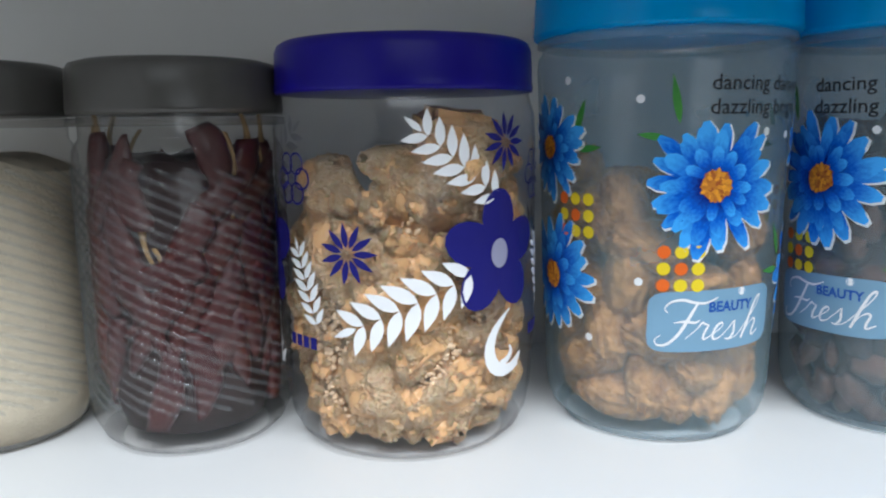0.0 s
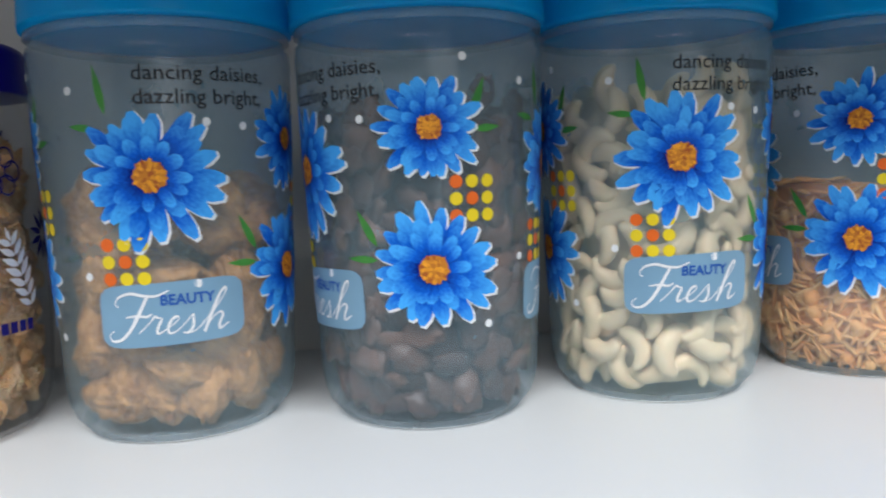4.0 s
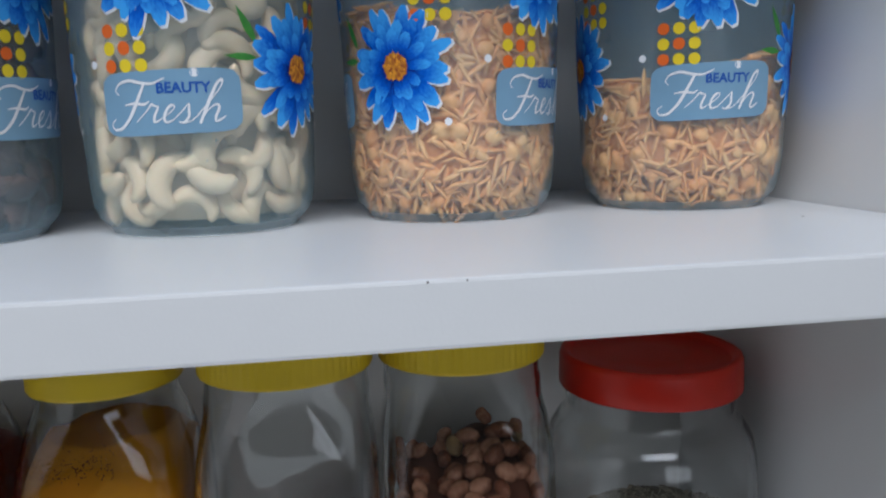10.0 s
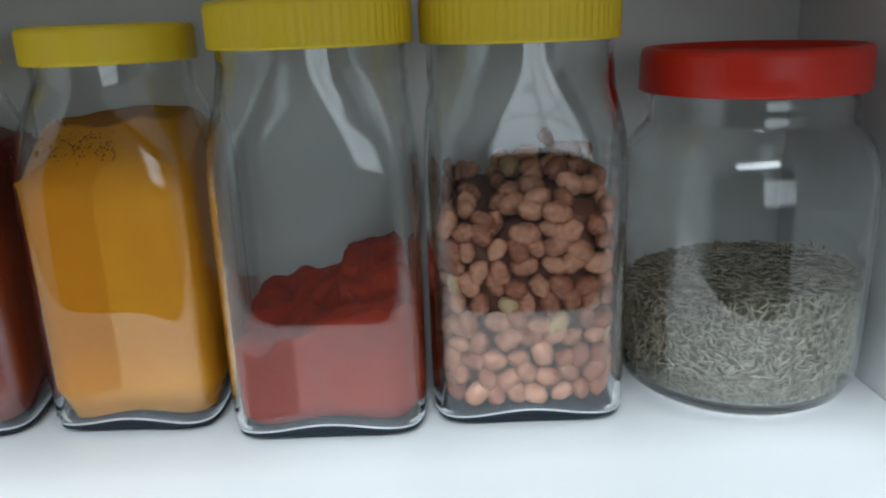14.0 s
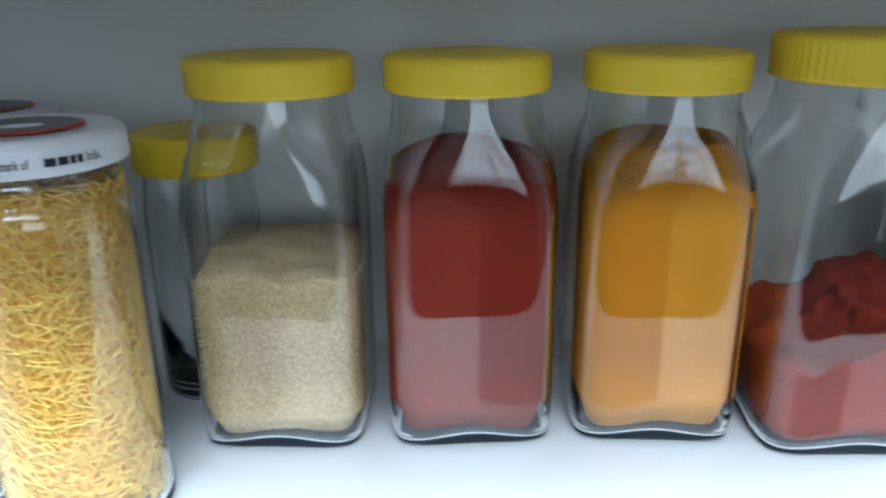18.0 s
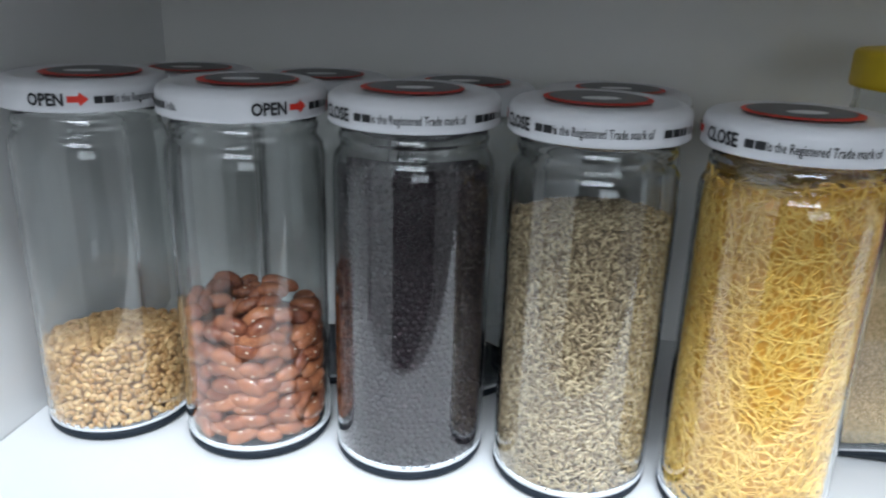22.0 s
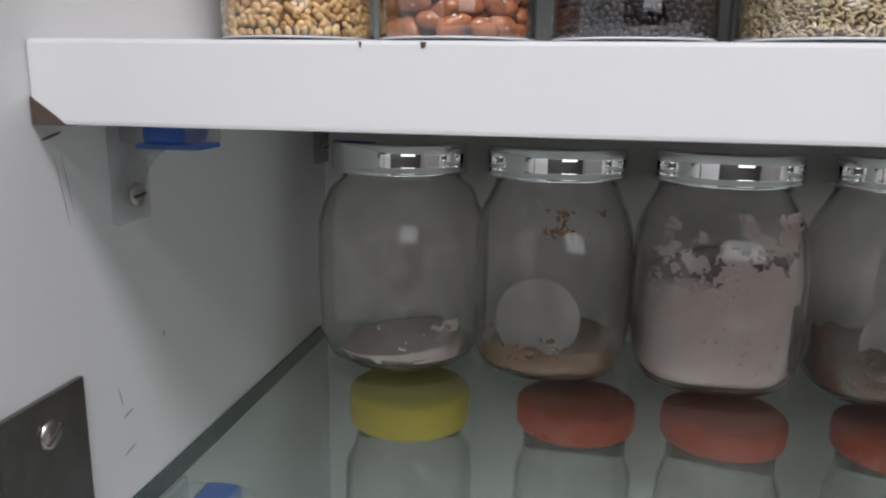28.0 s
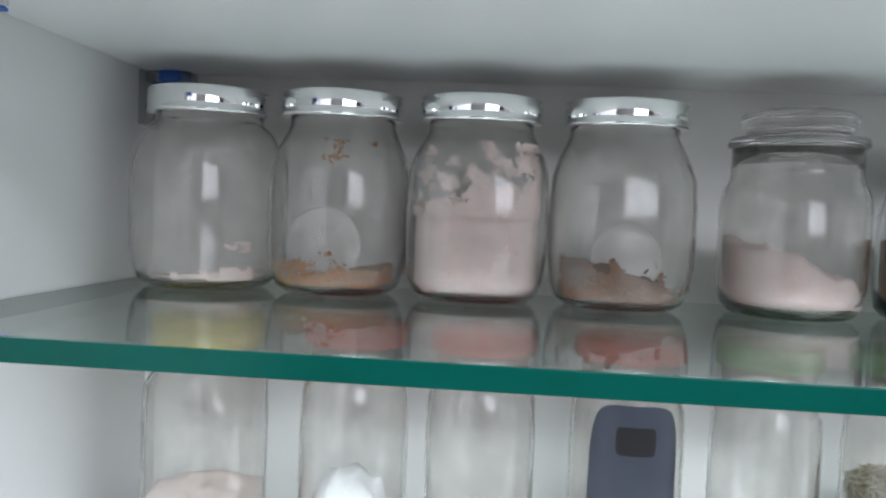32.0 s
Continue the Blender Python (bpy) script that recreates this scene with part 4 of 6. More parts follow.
def snack_jar(x, y, turn, level, seed, label):
    rng = random.Random(seed)
    daisy_jar(x, y, turn, label, seed)
    at = (x, y, SHELF_A)
    top = lambda a, b: level + 0.006 * math.sin(60 * a + seed) - 0.15 * b
    sp = wall_spots(rng, 0.0462, 2, 0.0042, level, 0.0062, 0.0036, 0.0024, 0.5, 140, top)
    sp += wall_spots(rng, 0.0462, 2, 0.0060, level, 0.0060, 0.0040, 0.0044, 0.5, 130, top)
    sp += [(q, (0, 0, 1)) for q in top_spots(rng, 0.044, 2, top, 0.0032)]
    grains("noodle_sticks", sp, (0.0062, 0.00115, 0.00115), SEV, at, "crisp orange fried noodle sticks", "snack", rng, 0.14, spread=(0.55, 1.2))
    sp = wall_spots(rng, 0.0462, 2, 0.0070, level, 0.0125, 0.0100, 0.0034, 0.5, 130, top)
    grains("fried_pulses", sp, (0.0041, 0.0038, 0.0030), SEV, at, "round fried pulses among the noodle sticks", "snack", rng, 0.5, ball(8, 6, 1, 1, 1), (0.6, 1.2))
    solid("snack_heap", 0.0335, 2, 0.0036, lambda a, b: 0.02, SEV_GAP_SHADE, at, "inner heap of snack mixture, darkened as the shade between pieces", "snack")
    solid("snack_heap", 0.0428, 2, 0.0155, lambda a, b: top(a, b) - 0.002, SEV_GAP_SHADE, at, "inner heap of snack mixture, darkened as the shade between pieces", "snack")


snack_jar(0.737, 0.1515, -106, 0.084, 11, "cloudy plastic jar half full of fried snack mix")
snack_jar(0.849, 0.153, -13, 0.058, 12, "cloudy plastic jar one third full of fried snack mix")

# jaggery
jx, jy = 0.3095, 0.149
at = (jx, jy, SHELF_A)
jar = thing("jaggery_jar", pose(jx, jy, SHELF_A + 0.0005), "clear printed plastic jar of jaggery lumps, dark blue lid", "jar")
RJ = 0.0525
see_through(part("body", loft([(0.038, 0), (0.042, 0.001), (0.0455, 0.004), (0.049, 0.010), (0.051, 0.02), (RJ, 0.045), (RJ, 0.09), (RJ, 0.120), (0.052, 0.129), (0.0505, 0.1335), (0.050, 0.136), (0.050, 0.149)], 80, True, False), CLEAR_PET, jar))
part("foot", loft([(0.039, -0.0003), (0.0425, 0.0006), (0.0462, 0.0042)], 64, False, False), PET_FOOT, jar, "thick clear foot")
part("lid", loft([(0.0495, 0.1368), (0.0512, 0.137), (0.0516, 0.1384), (0.0512, 0.141), (0.0508, 0.1525), (0.0498, 0.1550), (0.0478, 0.1563), (0.038, 0.1569)], 80), DEEP_BLUE, jar, "dark blue screw lid")


def five_petal(size):
    out = [ellipse(0.32 * size * math.cos(a), 0.32 * size * math.sin(a), 0.26 * size, 0.2 * size, a, 16, 0.00002 * i) for i, a in enumerate(np.arange(5) * 2 * math.pi / 5 + 0.3)]
    return join(*out)


def ring(size, inner):
    v, f = [], []
    for i in range(20):
        a = 2 * math.pi * i / 20
        v += [(size * math.cos(a), size * math.sin(a), 0.0003), (inner * math.cos(a), inner * math.sin(a), 0.0003)]
    f = [(2 * i, 2 * i + 1, (2 * i + 3) % 40, (2 * i + 2) % 40) for i in range(20)]
    return v, f


def starburst(size):
    return join(*[leaf_shape(0.1 * size * math.cos(a), 0.1 * size * math.sin(a), size * 0.42, size * 0.12, a) for a in np.arange(11) * 2 * math.pi / 11])


def sprig(length, turn):
    out = []
    for k in range(7):
        t = k / 7
        ln = length * (0.30 - 0.13 * abs(t - 0.4))
        for s in (1, -1):
            out.append(leaf_shape(t * length, 0, ln, ln * 0.36, s * 0.85))
    out.append(leaf_shape(length * 0.92, 0, length * 0.2, length * 0.06, 0))
    return shift(join(*out), 0, 0, 0, 1, turn)


def stroke(path, widths, n=14):
    """A ribbon along a bent path, with its own width at each bend."""
    t = np.linspace(0, 1, n)
    k = np.linspace(0, 1, len(path))
    x, y, h = (np.interp(t, k, [p[0] for p in path]), np.interp(t, k, [p[1] for p in path]), np.interp(t, k, widths))
    for _ in range(2):
        x[1:-1], y[1:-1] = (x[:-2] + 2 * x[1:-1] + x[2:]) / 4, (y[:-2] + 2 * y[1:-1] + y[2:]) / 4
    dx, dy = np.gradient(x), np.gradient(y)
    d = np.hypot(dx, dy) + 1e-9
    v = []
    for a in range(n):
        v += [(x[a] - dy[a] / d[a] * h[a], y[a] + dx[a] / d[a] * h[a], 0.0), (x[a] + dy[a] / d[a] * h[a], y[a] - dx[a] / d[a] * h[a], 0.0)]
    return v, [(2 * a, 2 * a + 1, 2 * a + 3, 2 * a + 2) for a in range(n - 1)]


def comma_curl():
    return join(stroke([(0.004, 0.013), (-0.003, 0.008), (-0.0075, 0.0), (-0.0055, -0.008), (0.001, -0.011), (0.0095, -0.009)], [0.0003, 0.0014, 0.0024, 0.0028, 0.0024, 0.0012]),
                stroke([(-0.001, -0.007), (0.003, -0.0065), (0.0052, -0.0035), (0.004, -0.001)], [0.001, 0.0012, 0.001, 0.0003]),
                stroke([(0.004, -0.010), (0.009, -0.0075), (0.0115, -0.005)], [0.0016, 0.0014, 0.0004]))


for turn in (0, 120, 240):
    a = 36 + turn
    if -125 < (a + 180) % 360 - 180 < 150:
        decal("flower_print", five_petal(0.041), PRINT_NAVY, jar, RJ, a, 0.0783, label="dark blue five-petal print")
        decal("flower_heart", ellipse(0, 0, 0.0042, 0.0055, 0, 16, 0.0004), material("flower_heart_print", (0.3, 0.3, 0.42), 0.5), jar, RJ, a, 0.0783)
        decal("sprig_print", sprig(0.040, 2.45), PRINT_WHITE, jar, RJ, a - 2, 0.099)
        decal("sprig_print", sprig(0.050, 3.55), PRINT_WHITE, jar, RJ, a - 14, 0.0715)
        decal("curl_print", comma_curl(), PRINT_WHITE, jar, RJ, a + 2, 0.0435)
        decal("logo_print", bars(0, 0, [0.0034, 0.0034, 0.0034, 0.0034], 0.0045, 0.0009), PRINT_NAVY, jar, RJ, a + 23, 0.043)
    a = -27 + turn
    if -140 < (a + 180) % 360 - 180 < 140:
        decal("star_print", starburst(0.022), PRINT_NAVY, jar, RJ, a, 0.080)
        decal("star_print", starburst(0.021), PRINT_NAVY, jar, RJ, a + 67, 0.1185)
        decal("outline_flower", join(*[shift(ring(0.0042, 0.0034), 0.0062 * math.cos(b), 0.0062 * math.sin(b)) for b in np.arange(6) * 1.047]), PRINT_NAVY, jar, RJ, a - 28, 0.106)
        decal("sprig_print", sprig(0.03, 1.9), PRINT_WHITE, jar, RJ, a - 16, 0.053)


def jaggery_material():
    """Smooth golden brown sugar with a pale crumbly crust in patches."""
    m = material("jaggery", (0.80, 0.47, 0.22), 0.3, var=0.8, var_scale=60, second=(0.50, 0.25, 0.10), sss=0.2)
    nt = m.node_tree
    b = nt.nodes["Principled BSDF"]
    tc = nt.nodes.new("ShaderNodeTexCoord")
    big, fine = nt.nodes.new("ShaderNodeTexNoise"), nt.nodes.new("ShaderNodeTexNoise")
    big.inputs["Scale"].default_value, big.inputs["Detail"].default_value = 62, 7
    fine.inputs["Scale"].default_value, fine.inputs["Detail"].default_value = 520, 8
    for n in (big, fine):
        nt.links.new(tc.outputs["Object"], n.inputs["Vector"])
    mask = nt.nodes.new("ShaderNodeMapRange")
    mask.inputs["From Min"].default_value, mask.inputs["From Max"].default_value = 0.44, 0.58
    nt.links.new(big.outputs["Fac"], mask.inputs["Value"])
    crust = nt.nodes.new("ShaderNodeMix")
    crust.data_type = "RGBA"
    crust.inputs["A"].default_value, crust.inputs["B"].default_value = (0.74, 0.43, 0.20, 1), (0.99, 0.80, 0.54, 1)
    nt.links.new(fine.outputs["Fac"], crust.inputs["Factor"])
    mix = nt.nodes.new("ShaderNodeMix")
    mix.data_type = "RGBA"
    nt.links.new(mask.outputs["Result"], mix.inputs["Factor"])
    nt.links.new(b.inputs["Base Color"].links[0].from_socket, mix.inputs["A"])
    nt.links.new(crust.outputs["Result"], mix.inputs["B"])
    nt.links.new(mix.outputs["Result"], b.inputs["Base Color"])
    rr = nt.nodes.new("ShaderNodeMapRange")
    rr.inputs["To Min"].default_value, rr.inputs["To Max"].default_value = 0.3, 0.85
    nt.links.new(mask.outputs["Result"], rr.inputs["Value"])
    nt.links.new(rr.outputs["Result"], b.inputs["Roughness"])
    h = nt.nodes.new("ShaderNodeMath")
    h.operation = "MULTIPLY"
    nt.links.new(mask.outputs["Result"], h.inputs[0])
    nt.links.new(fine.outputs["Fac"], h.inputs[1])
    bp = nt.nodes.new("ShaderNodeBump")
    bp.inputs["Strength"].default_value, bp.inputs["Distance"].default_value = 1.0, 0.008
    nt.links.new(h.outputs[0], bp.inputs["Height"])
    nt.links.new(bp.outputs["Normal"], b.inputs["Normal"])
    return m


JAGGERY = jaggery_material()


def chunk(seed, sx, sy, sz):
    """A broken block: a lump cut by flat faces, with a crumbly skin."""
    r = random.Random(seed)
    cuts = [(Vector((r.uniform(-1, 1), r.uniform(-1, 1), r.uniform(-1, 1))).normalized(), r.uniform(0.55, 0.8)) for _ in range(8)]
    off = Vector((seed * 4.1, seed * 2.3, 0))

    def shape(v):
        u = Vector((v.x / sx, v.y / sy, v.z / sz))
        for n, d in cuts:
            k = u.dot(n)
            if k > d:
                u -= n * (k - d) * 0.92
        u *= 1 + 0.15 * noise.fractal(u * 1.5 + off, 0.8, 2.1, 4) - 0.14 * abs(noise.noise(u * 2.6 + off)) + max(0.0, 0.6 * noise.noise(u * 1.3 - off)) * (0.16 * abs(noise.noise(u * 9 + off)) + 0.12 * noise.noise(u * 19 + off))
        return Vector((u.x * sx, u.y * sy, u.z * sz))
    me = mesh_from("chunk", *ball(88, 64, sx, sy, sz, shape))
    me.materials.append(JAGGERY)
    return me


rng = random.Random(21)
lumps = [chunk(s + 1, 0.0300, 0.0205, 0.0170) for s in range(6)]
spots = wall_spots(rng, 0.0515, 2, 0.0120, 0.118, 0.025, 0.0165, 0.0185, 0.3, 170, lambda x, y: 0.106 + 0.4 * x - 0.2 * y)
copies(lumps, JAGGERY, spots, "jaggery_lump", "rough golden brown lump of jaggery", "jaggery", "jaggery lumps in the jar", at, 9, (0.55, 1.0), rng=rng, lie=0.6)
spots = wall_spots(rng, 0.0515, 2, 0.0080, 0.112, 0.017, 0.0125, 0.0105, 0.4, 150, lambda x, y: 0.102 + 0.4 * x - 0.2 * y)
copies(lumps, JAGGERY, spots, "jaggery_lump", "small crumbly golden lump of jaggery", "jaggery", "jaggery lumps in the jar", at, 9, (0.24, 0.46), rng=rng, lie=0.8)
sp = [(p, n) for p, n in wall_spots(rng, 0.0515, 2, 0.012, 0.105, 0.0022, 0.0019, 0.0085, 0.6, 120, lambda x, y: 0.098 + 0.3 * x)
      if noise.noise(Vector((p[0] * 48, p[1] * 48, p[2] * 48))) > 0.12]
crumb = ball(7, 5, 1, 1, 1, lambda v: v * (1 + 0.35 * noise.noise(v * 1.7)))
grains("jaggery_crumbs", sp, (0.0015, 0.0013, 0.0012), material("jaggery_crumb", (0.86, 0.64, 0.42), 0.8, island=1.0, second=(0.64, 0.42, 0.24)), at, "pale golden crumbs on the jaggery lumps", "jaggery", rng, 0.9, crumb, (0.3, 1.2))
bk = bmesh.new()
bmesh.ops.create_cube(bk, size=0.028)
bmesh.ops.bevel(bk, geom=bk.edges[:], offset=0.004, segments=3, affect="EDGES")
bmesh.ops.subdivide_edges(bk, edges=bk.edges[:], cuts=2, use_grid_fill=True)
for v in bk.verts:
    v.co += v.co.normalized() * 0.0018 * noise.noise(v.co * 160)
blk = part("jaggery_lump", bk, JAGGERY)
blk.matrix_world = pose(jx + 0.016, jy - 0.028, SHELF_A + 0.1165, 8, 6, 12)
tagged(blk, "squarish golden block of jaggery on the heap", "jaggery", "jaggery lumps in the jar")

# dried red chillies and flour in ribbed plastic jars


def ribbed_jar(x, y, label, R=0.0405):
    j = thing("ribbed_jar", pose(x, y, SHELF_A + 0.0005), label, "jar", "ribbed jars")
    rings = [(R - 0.011, 0), (R - 0.008, 0.0008), (R - 0.004, 0.004), (R - 0.001, 0.010)] + [(R, 0.012), (R, 0.05), (R, 0.09), (R, 0.115)] + [(R - 0.001, 0.118), (R - 0.003, 0.121), (R - 0.003, 0.124), (R - 0.003, 0.138)]
    see_through(part("body", loft(rings, 96, True, False), RIBBED_PET, j))
    pieces = []
    for k in range(26):
        v, steps = [], 40
        for i in range(steps + 1):
            z = 0.110 - 0.092 * i / steps
            a = 2 * math.pi * k / 26 + (0.110 - z) * 53
            for dz, lift in ((0.0009, 0.0), (0.0, 0.0007), (-0.0009, 0.0)):
                v.append(((R + lift) * math.sin(a), -(R + lift) * math.cos(a), z + dz))
        pieces.append((v, [(3 * i + c, 3 * i + c + 1, 3 * i + c + 4, 3 * i + c + 3) for i in range(steps) for c in (0, 1)]))
    see_through(part("ribs", join(*pieces), RIB, j, "fine slanting ribs"))
    part("foot", loft([(R - 0.011, -0.0003), (R - 0.0075, 0.0005), (R - 0.0038, 0.0040)], 64, False, False), PET_FOOT, j, "thick clear foot")
    part("lid", loft([(R - 0.002, 0.1298), (R + 0.0005, 0.130), (R + 0.0008, 0.132), (R, 0.1465), (R - 0.0015, 0.149), (R - 0.006, 0.1503), (R - 0.02, 0.1505)], 72), SMOKE, j, "smoky grey screw lid")
    see_through(part("collar", loft([(R - 0.003, 0.129), (R + 0.0012, 0.1285), (R + 0.0012, 0.126), (R - 0.003, 0.1255)], 64, False, False), RIBBED_PET, j))
    return j


ribbed_jar(0.219, 0.156, "ribbed clear plastic jar of dried red chillies")
ribbed_jar(0.134, 0.163, "ribbed clear plastic jar of cream-coloured flour")
CHILLI = material("dried_chilli", (0.085, 0.013, 0.009), 0.36, var=0.7, var_scale=60, second=(0.05, 0.006, 0.008), obrand=0.5, bump=0.5, bump_scale=120, coat=0.15)
STALK = material("chilli_stalk", (0.42, 0.27, 0.12), 0.7, var=0.5, var_scale=200)
at = (0.219, 0.156, SHELF_A)


def chilli_meshes(seed):
    r = random.Random(seed)
    n, m, v, f = 16, 10, [], []
    for i in range(n + 1):
        t = i / n
        rad = 0.0075 * (math.sin(math.pi * min(0.97, 0.16 + 0.8 * t)) ** 0.7) * (1.1 - 0.5 * t)
        for k in range(m):
            a = 2 * math.pi * k / m
            crease = 1 + 0.28 * noise.noise(Vector((t * 7 + seed * 3, math.cos(a) * 1.4, math.sin(a) * 1.4)))
            v.append((0.055 * (t - 0.5), 0.008 * math.sin(2.2 * t + seed) + rad * crease * math.cos(a), rad * 0.7 * crease * math.sin(a)))
    for i in range(n):
        f += [(i * m + k, i * m + (k + 1) % m, (i + 1) * m + (k + 1) % m, (i + 1) * m + k) for k in range(m)]
    f += [tuple(range(m - 1, -1, -1)), tuple(n * m + k for k in range(m))]
    sv, sf = [], []
    for i in range(7):
        t = i / 6
        rad = 0.0011 + 0.0016 * max(0, 0.4 - t)
        for k in range(6):
            a = math.pi * k / 3
            sv.append((-0.0272 - 0.024 * t, 0.008 * math.sin(seed) + 0.006 * t * t * (1 if seed % 2 else -1) + rad * math.cos(a), rad * math.sin(a)))
    for i in range(6):
        sf += [(i * 6 + k, i * 6 + (k + 1) % 6, (i + 1) * 6 + (k + 1) % 6, (i + 1) * 6 + k) for k in range(6)]
    sf += [tuple(range(5, -1, -1)), tuple(36 + k for k in range(6))]
    a, b = mesh_from("chilli", v, f), mesh_from("stalk", sv, sf)
    a.materials.append(CHILLI)
    b.materials.append(STALK)
    return a, b


pods = [chilli_meshes(s) for s in range(4)]
rng = random.Random(31)
spots = wall_spots(rng, 0.0398, 2, 0.032, 0.108, 0.0145, 0.0140, 0.0080, 0.4, 150)
for k, (p, n) in enumerate(spots):
    ob = new("red_chilli", pods[k % 4][0])
    ob.matrix_world = Matrix.Translation(Vector(at) + Vector(p)) @ frame_at(n, 1.57 + rng.uniform(-1, 1) * (1.2 if k % 2 else 0.3) + (3.14 if k % 3 else 0)).to_4x4() @ Matrix.Diagonal((0.64, 1.0, 0.8, 1))
    tagged(ob, "shrivelled dark red dried chilli with stalk", "chilli", "chillies in the jar")
    if k % 2 or p[2] < 0.045:
        continue
    st = new("stalk", pods[k % 4][1])
    st.parent = ob
    st["label"] = "pale brown stalk"
# Core heap coloured near black to stand for the shade between pods.
solid("chilli_heap", 0.032, 2, 0.007, lambda x, y: 0.114 + 0.008 * noise.noise(Vector((x * 60, y * 60, 4))), material("chilli_gap_shade", (0.025, 0.006, 0.005), 0.6, var=0.5, var_scale=90), at, "inner heap of dried chillies, near black as gap shade", "chillies")
FLOUR = material("cream_flour", (0.66, 0.58, 0.44), 0.85, var=0.5, var_scale=60, second=(0.58, 0.50, 0.36), bump=0.4, bump_scale=900)
solid("flour", 0.0392, 2, 0.004, lambda x, y: 0.112 + 0.006 * noise.noise(Vector((x * 40, y * 40, 0))), FLOUR, (0.134, 0.163, SHELF_A), "cream-coloured flour filling the jar", "flour", 72, 20)

# ---- middle shelf: twist-lid glass jars ----
SAUCE = [(0.0300, 0.0056, 2), (0.0322, 0.0060, 2), (0.0325, 0.0075, 2), (0.0325, 0.02, 2), (0.0325, 0.06, 2), (0.0325, 0.10, 2), (0.0325, 0.126, 2),
         (0.0323, 0.1310, 2), (0.0315, 0.1345, 2), (0.0301, 0.1366, 2), (0.0293, 0.1378, 2), (0.0293, 0.1400, 2), (0.0300, 0.1410, 2), (0.0300, 0.1425, 2), (0.0292, 0.1435, 2), (0.0288, 0.150, 2)]
LID_TEXT = [lettering("is the Registered Trade mark of", 0.0047, 0.575, 0.00004), lettering("India.", 0.0047, 0.575, 0.00004)]
OPEN_WORD, CLOSE_WORD = lettering("OPEN", 0.0066, 0.80, 0.0002), lettering("CLOSE", 0.0066, 0.80, 0.0002)


def lid_band(turn, parent):
    """The printed band round the rim: OPEN, a red arrow, CLOSE, and a line of small text."""
    r, z = 0.0339, 0.1532
    decal("rim_print", shift(OPEN_WORD, 0, -0.0024), PRINT_BLACK, parent, r, turn, z, 0.0004)
    decal("rim_print", shift(CLOSE_WORD, 0, -0.0024), PRINT_BLACK, parent, r, turn + 168, z, 0.0004)
    for a in (turn + 31, turn + 154):
        s = 1 if a == turn + 31 else -1
        arrow = blob([(-0.0035 * s, -0.0012), (0.001 * s, -0.0012), (0.001 * s, -0.0026), (0.0042 * s, 0.0), (0.001 * s, 0.0026), (0.001 * s, 0.0012), (-0.0035 * s, 0.0012)])
        arrow = (arrow[0], [tuple(reversed(f)) for f in arrow[1]]) if s < 0 else arrow
        decal("arrow_print", arrow, PRINT_RED, parent, r, a, z, 0.0004, "red arrow")
    for a in (turn + 41, turn + 199):
        line = join(bars(0, -0.0018, [0.0032, 0.0034], 0.0028), shift(LID_TEXT[0], 0.0076, -0.0018), bars(0.047, -0.0018, [0.0036, 0.0032, 0.0018, 0.0018], 0.0028), shift(LID_TEXT[1], 0.0605, -0.0018))
        decal("rim_print", line, PRINT_BLACK, parent, r, a, z, 0.0004)


def twist_jar(x, y, turn, label, group="twist-lid jars"):
    """A slim glass jar with a white printed tin twist lid."""
    j = thing("glass_jar", pose(x, y, 0.0005), label, "jar", group)
    see_through(part("body", tube(SAUCE, 0.0016), GLASS, j))
    part("base", loft([(0.0305, 0.0), (0.0318, 0.0005), (0.0324, 0.0016), (0.0325, 0.0042), (0.0302, 0.0045)], 72), BASE_DARK_REFRACTION, j, "thick glass base, its dark refraction put in as colour")
    part("base_rim", loft([(0.0300, 0.0046), (0.0322, 0.0046), (0.0326, 0.0050), (0.0322, 0.0055), (0.0300, 0.0055)], 72, False, False), RIM_GLINT, j, "pale ring added for the bright line at the base")
    lid = part("lid", loft([(0.0290, 0.1480), (0.0334, 0.1478), (0.0340, 0.1486), (0.0338, 0.1495), (0.0338, 0.1560), (0.0332, 0.1578), (0.0315, 0.1592), (0.0288, 0.1600), (0.0262, 0.1596), (0.0255, 0.1592), (0.012, 0.1593)], 64), WHITE_TIN, j, "white printed tin twist lid")
    lid_band(turn, lid)
    flat = lambda q, h: ([(a, b, h) for a, b, _ in q[0]], q[1])
    c, s = math.cos(radians(turn)), math.sin(radians(turn))
    part("top_print", flat(ellipse(0.002 * c, 0.002, 0.0205, 0.0195, 0, 30), 0.1601), PRINT_RED, lid, "red printed crescent", smooth=False)
    part("top_print", flat(ellipse(0.002 * c, 0.004, 0.0185, 0.0165, 0, 30), 0.1603), PRINT_GREY, lid, "grey printed disc", smooth=False)
    part("top_print", flat(ellipse(0.0, -0.001, 0.0075, 0.0045, 0.3, 18), 0.1605), PRINT_WHITE, lid, smooth=False)
    return j


BX, BY = (0.0365, 0.106, 0.177, 0.248, 0.318), 0.1240
twist_jar(BX[0], BY, -3, "glass jar with a few fenugreek seeds, white lid")
twist_jar(BX[1], BY, 28, "glass jar half full of brown beans, white lid")
twist_jar(BX[2], BY, -227, "glass jar full of dark mustard seeds, white lid")
twist_jar(BX[3], BY - 0.003, -240, "glass jar full of ajwain seeds, white lid")
twist_jar(BX[4], BY - 0.012, -244, "glass jar full of yellow vermicelli, white lid")
for ob in [o for o in bpy.data.objects if o.name.startswith("glass_jar")]:
    ob.scale = (1, 1, 0.986)
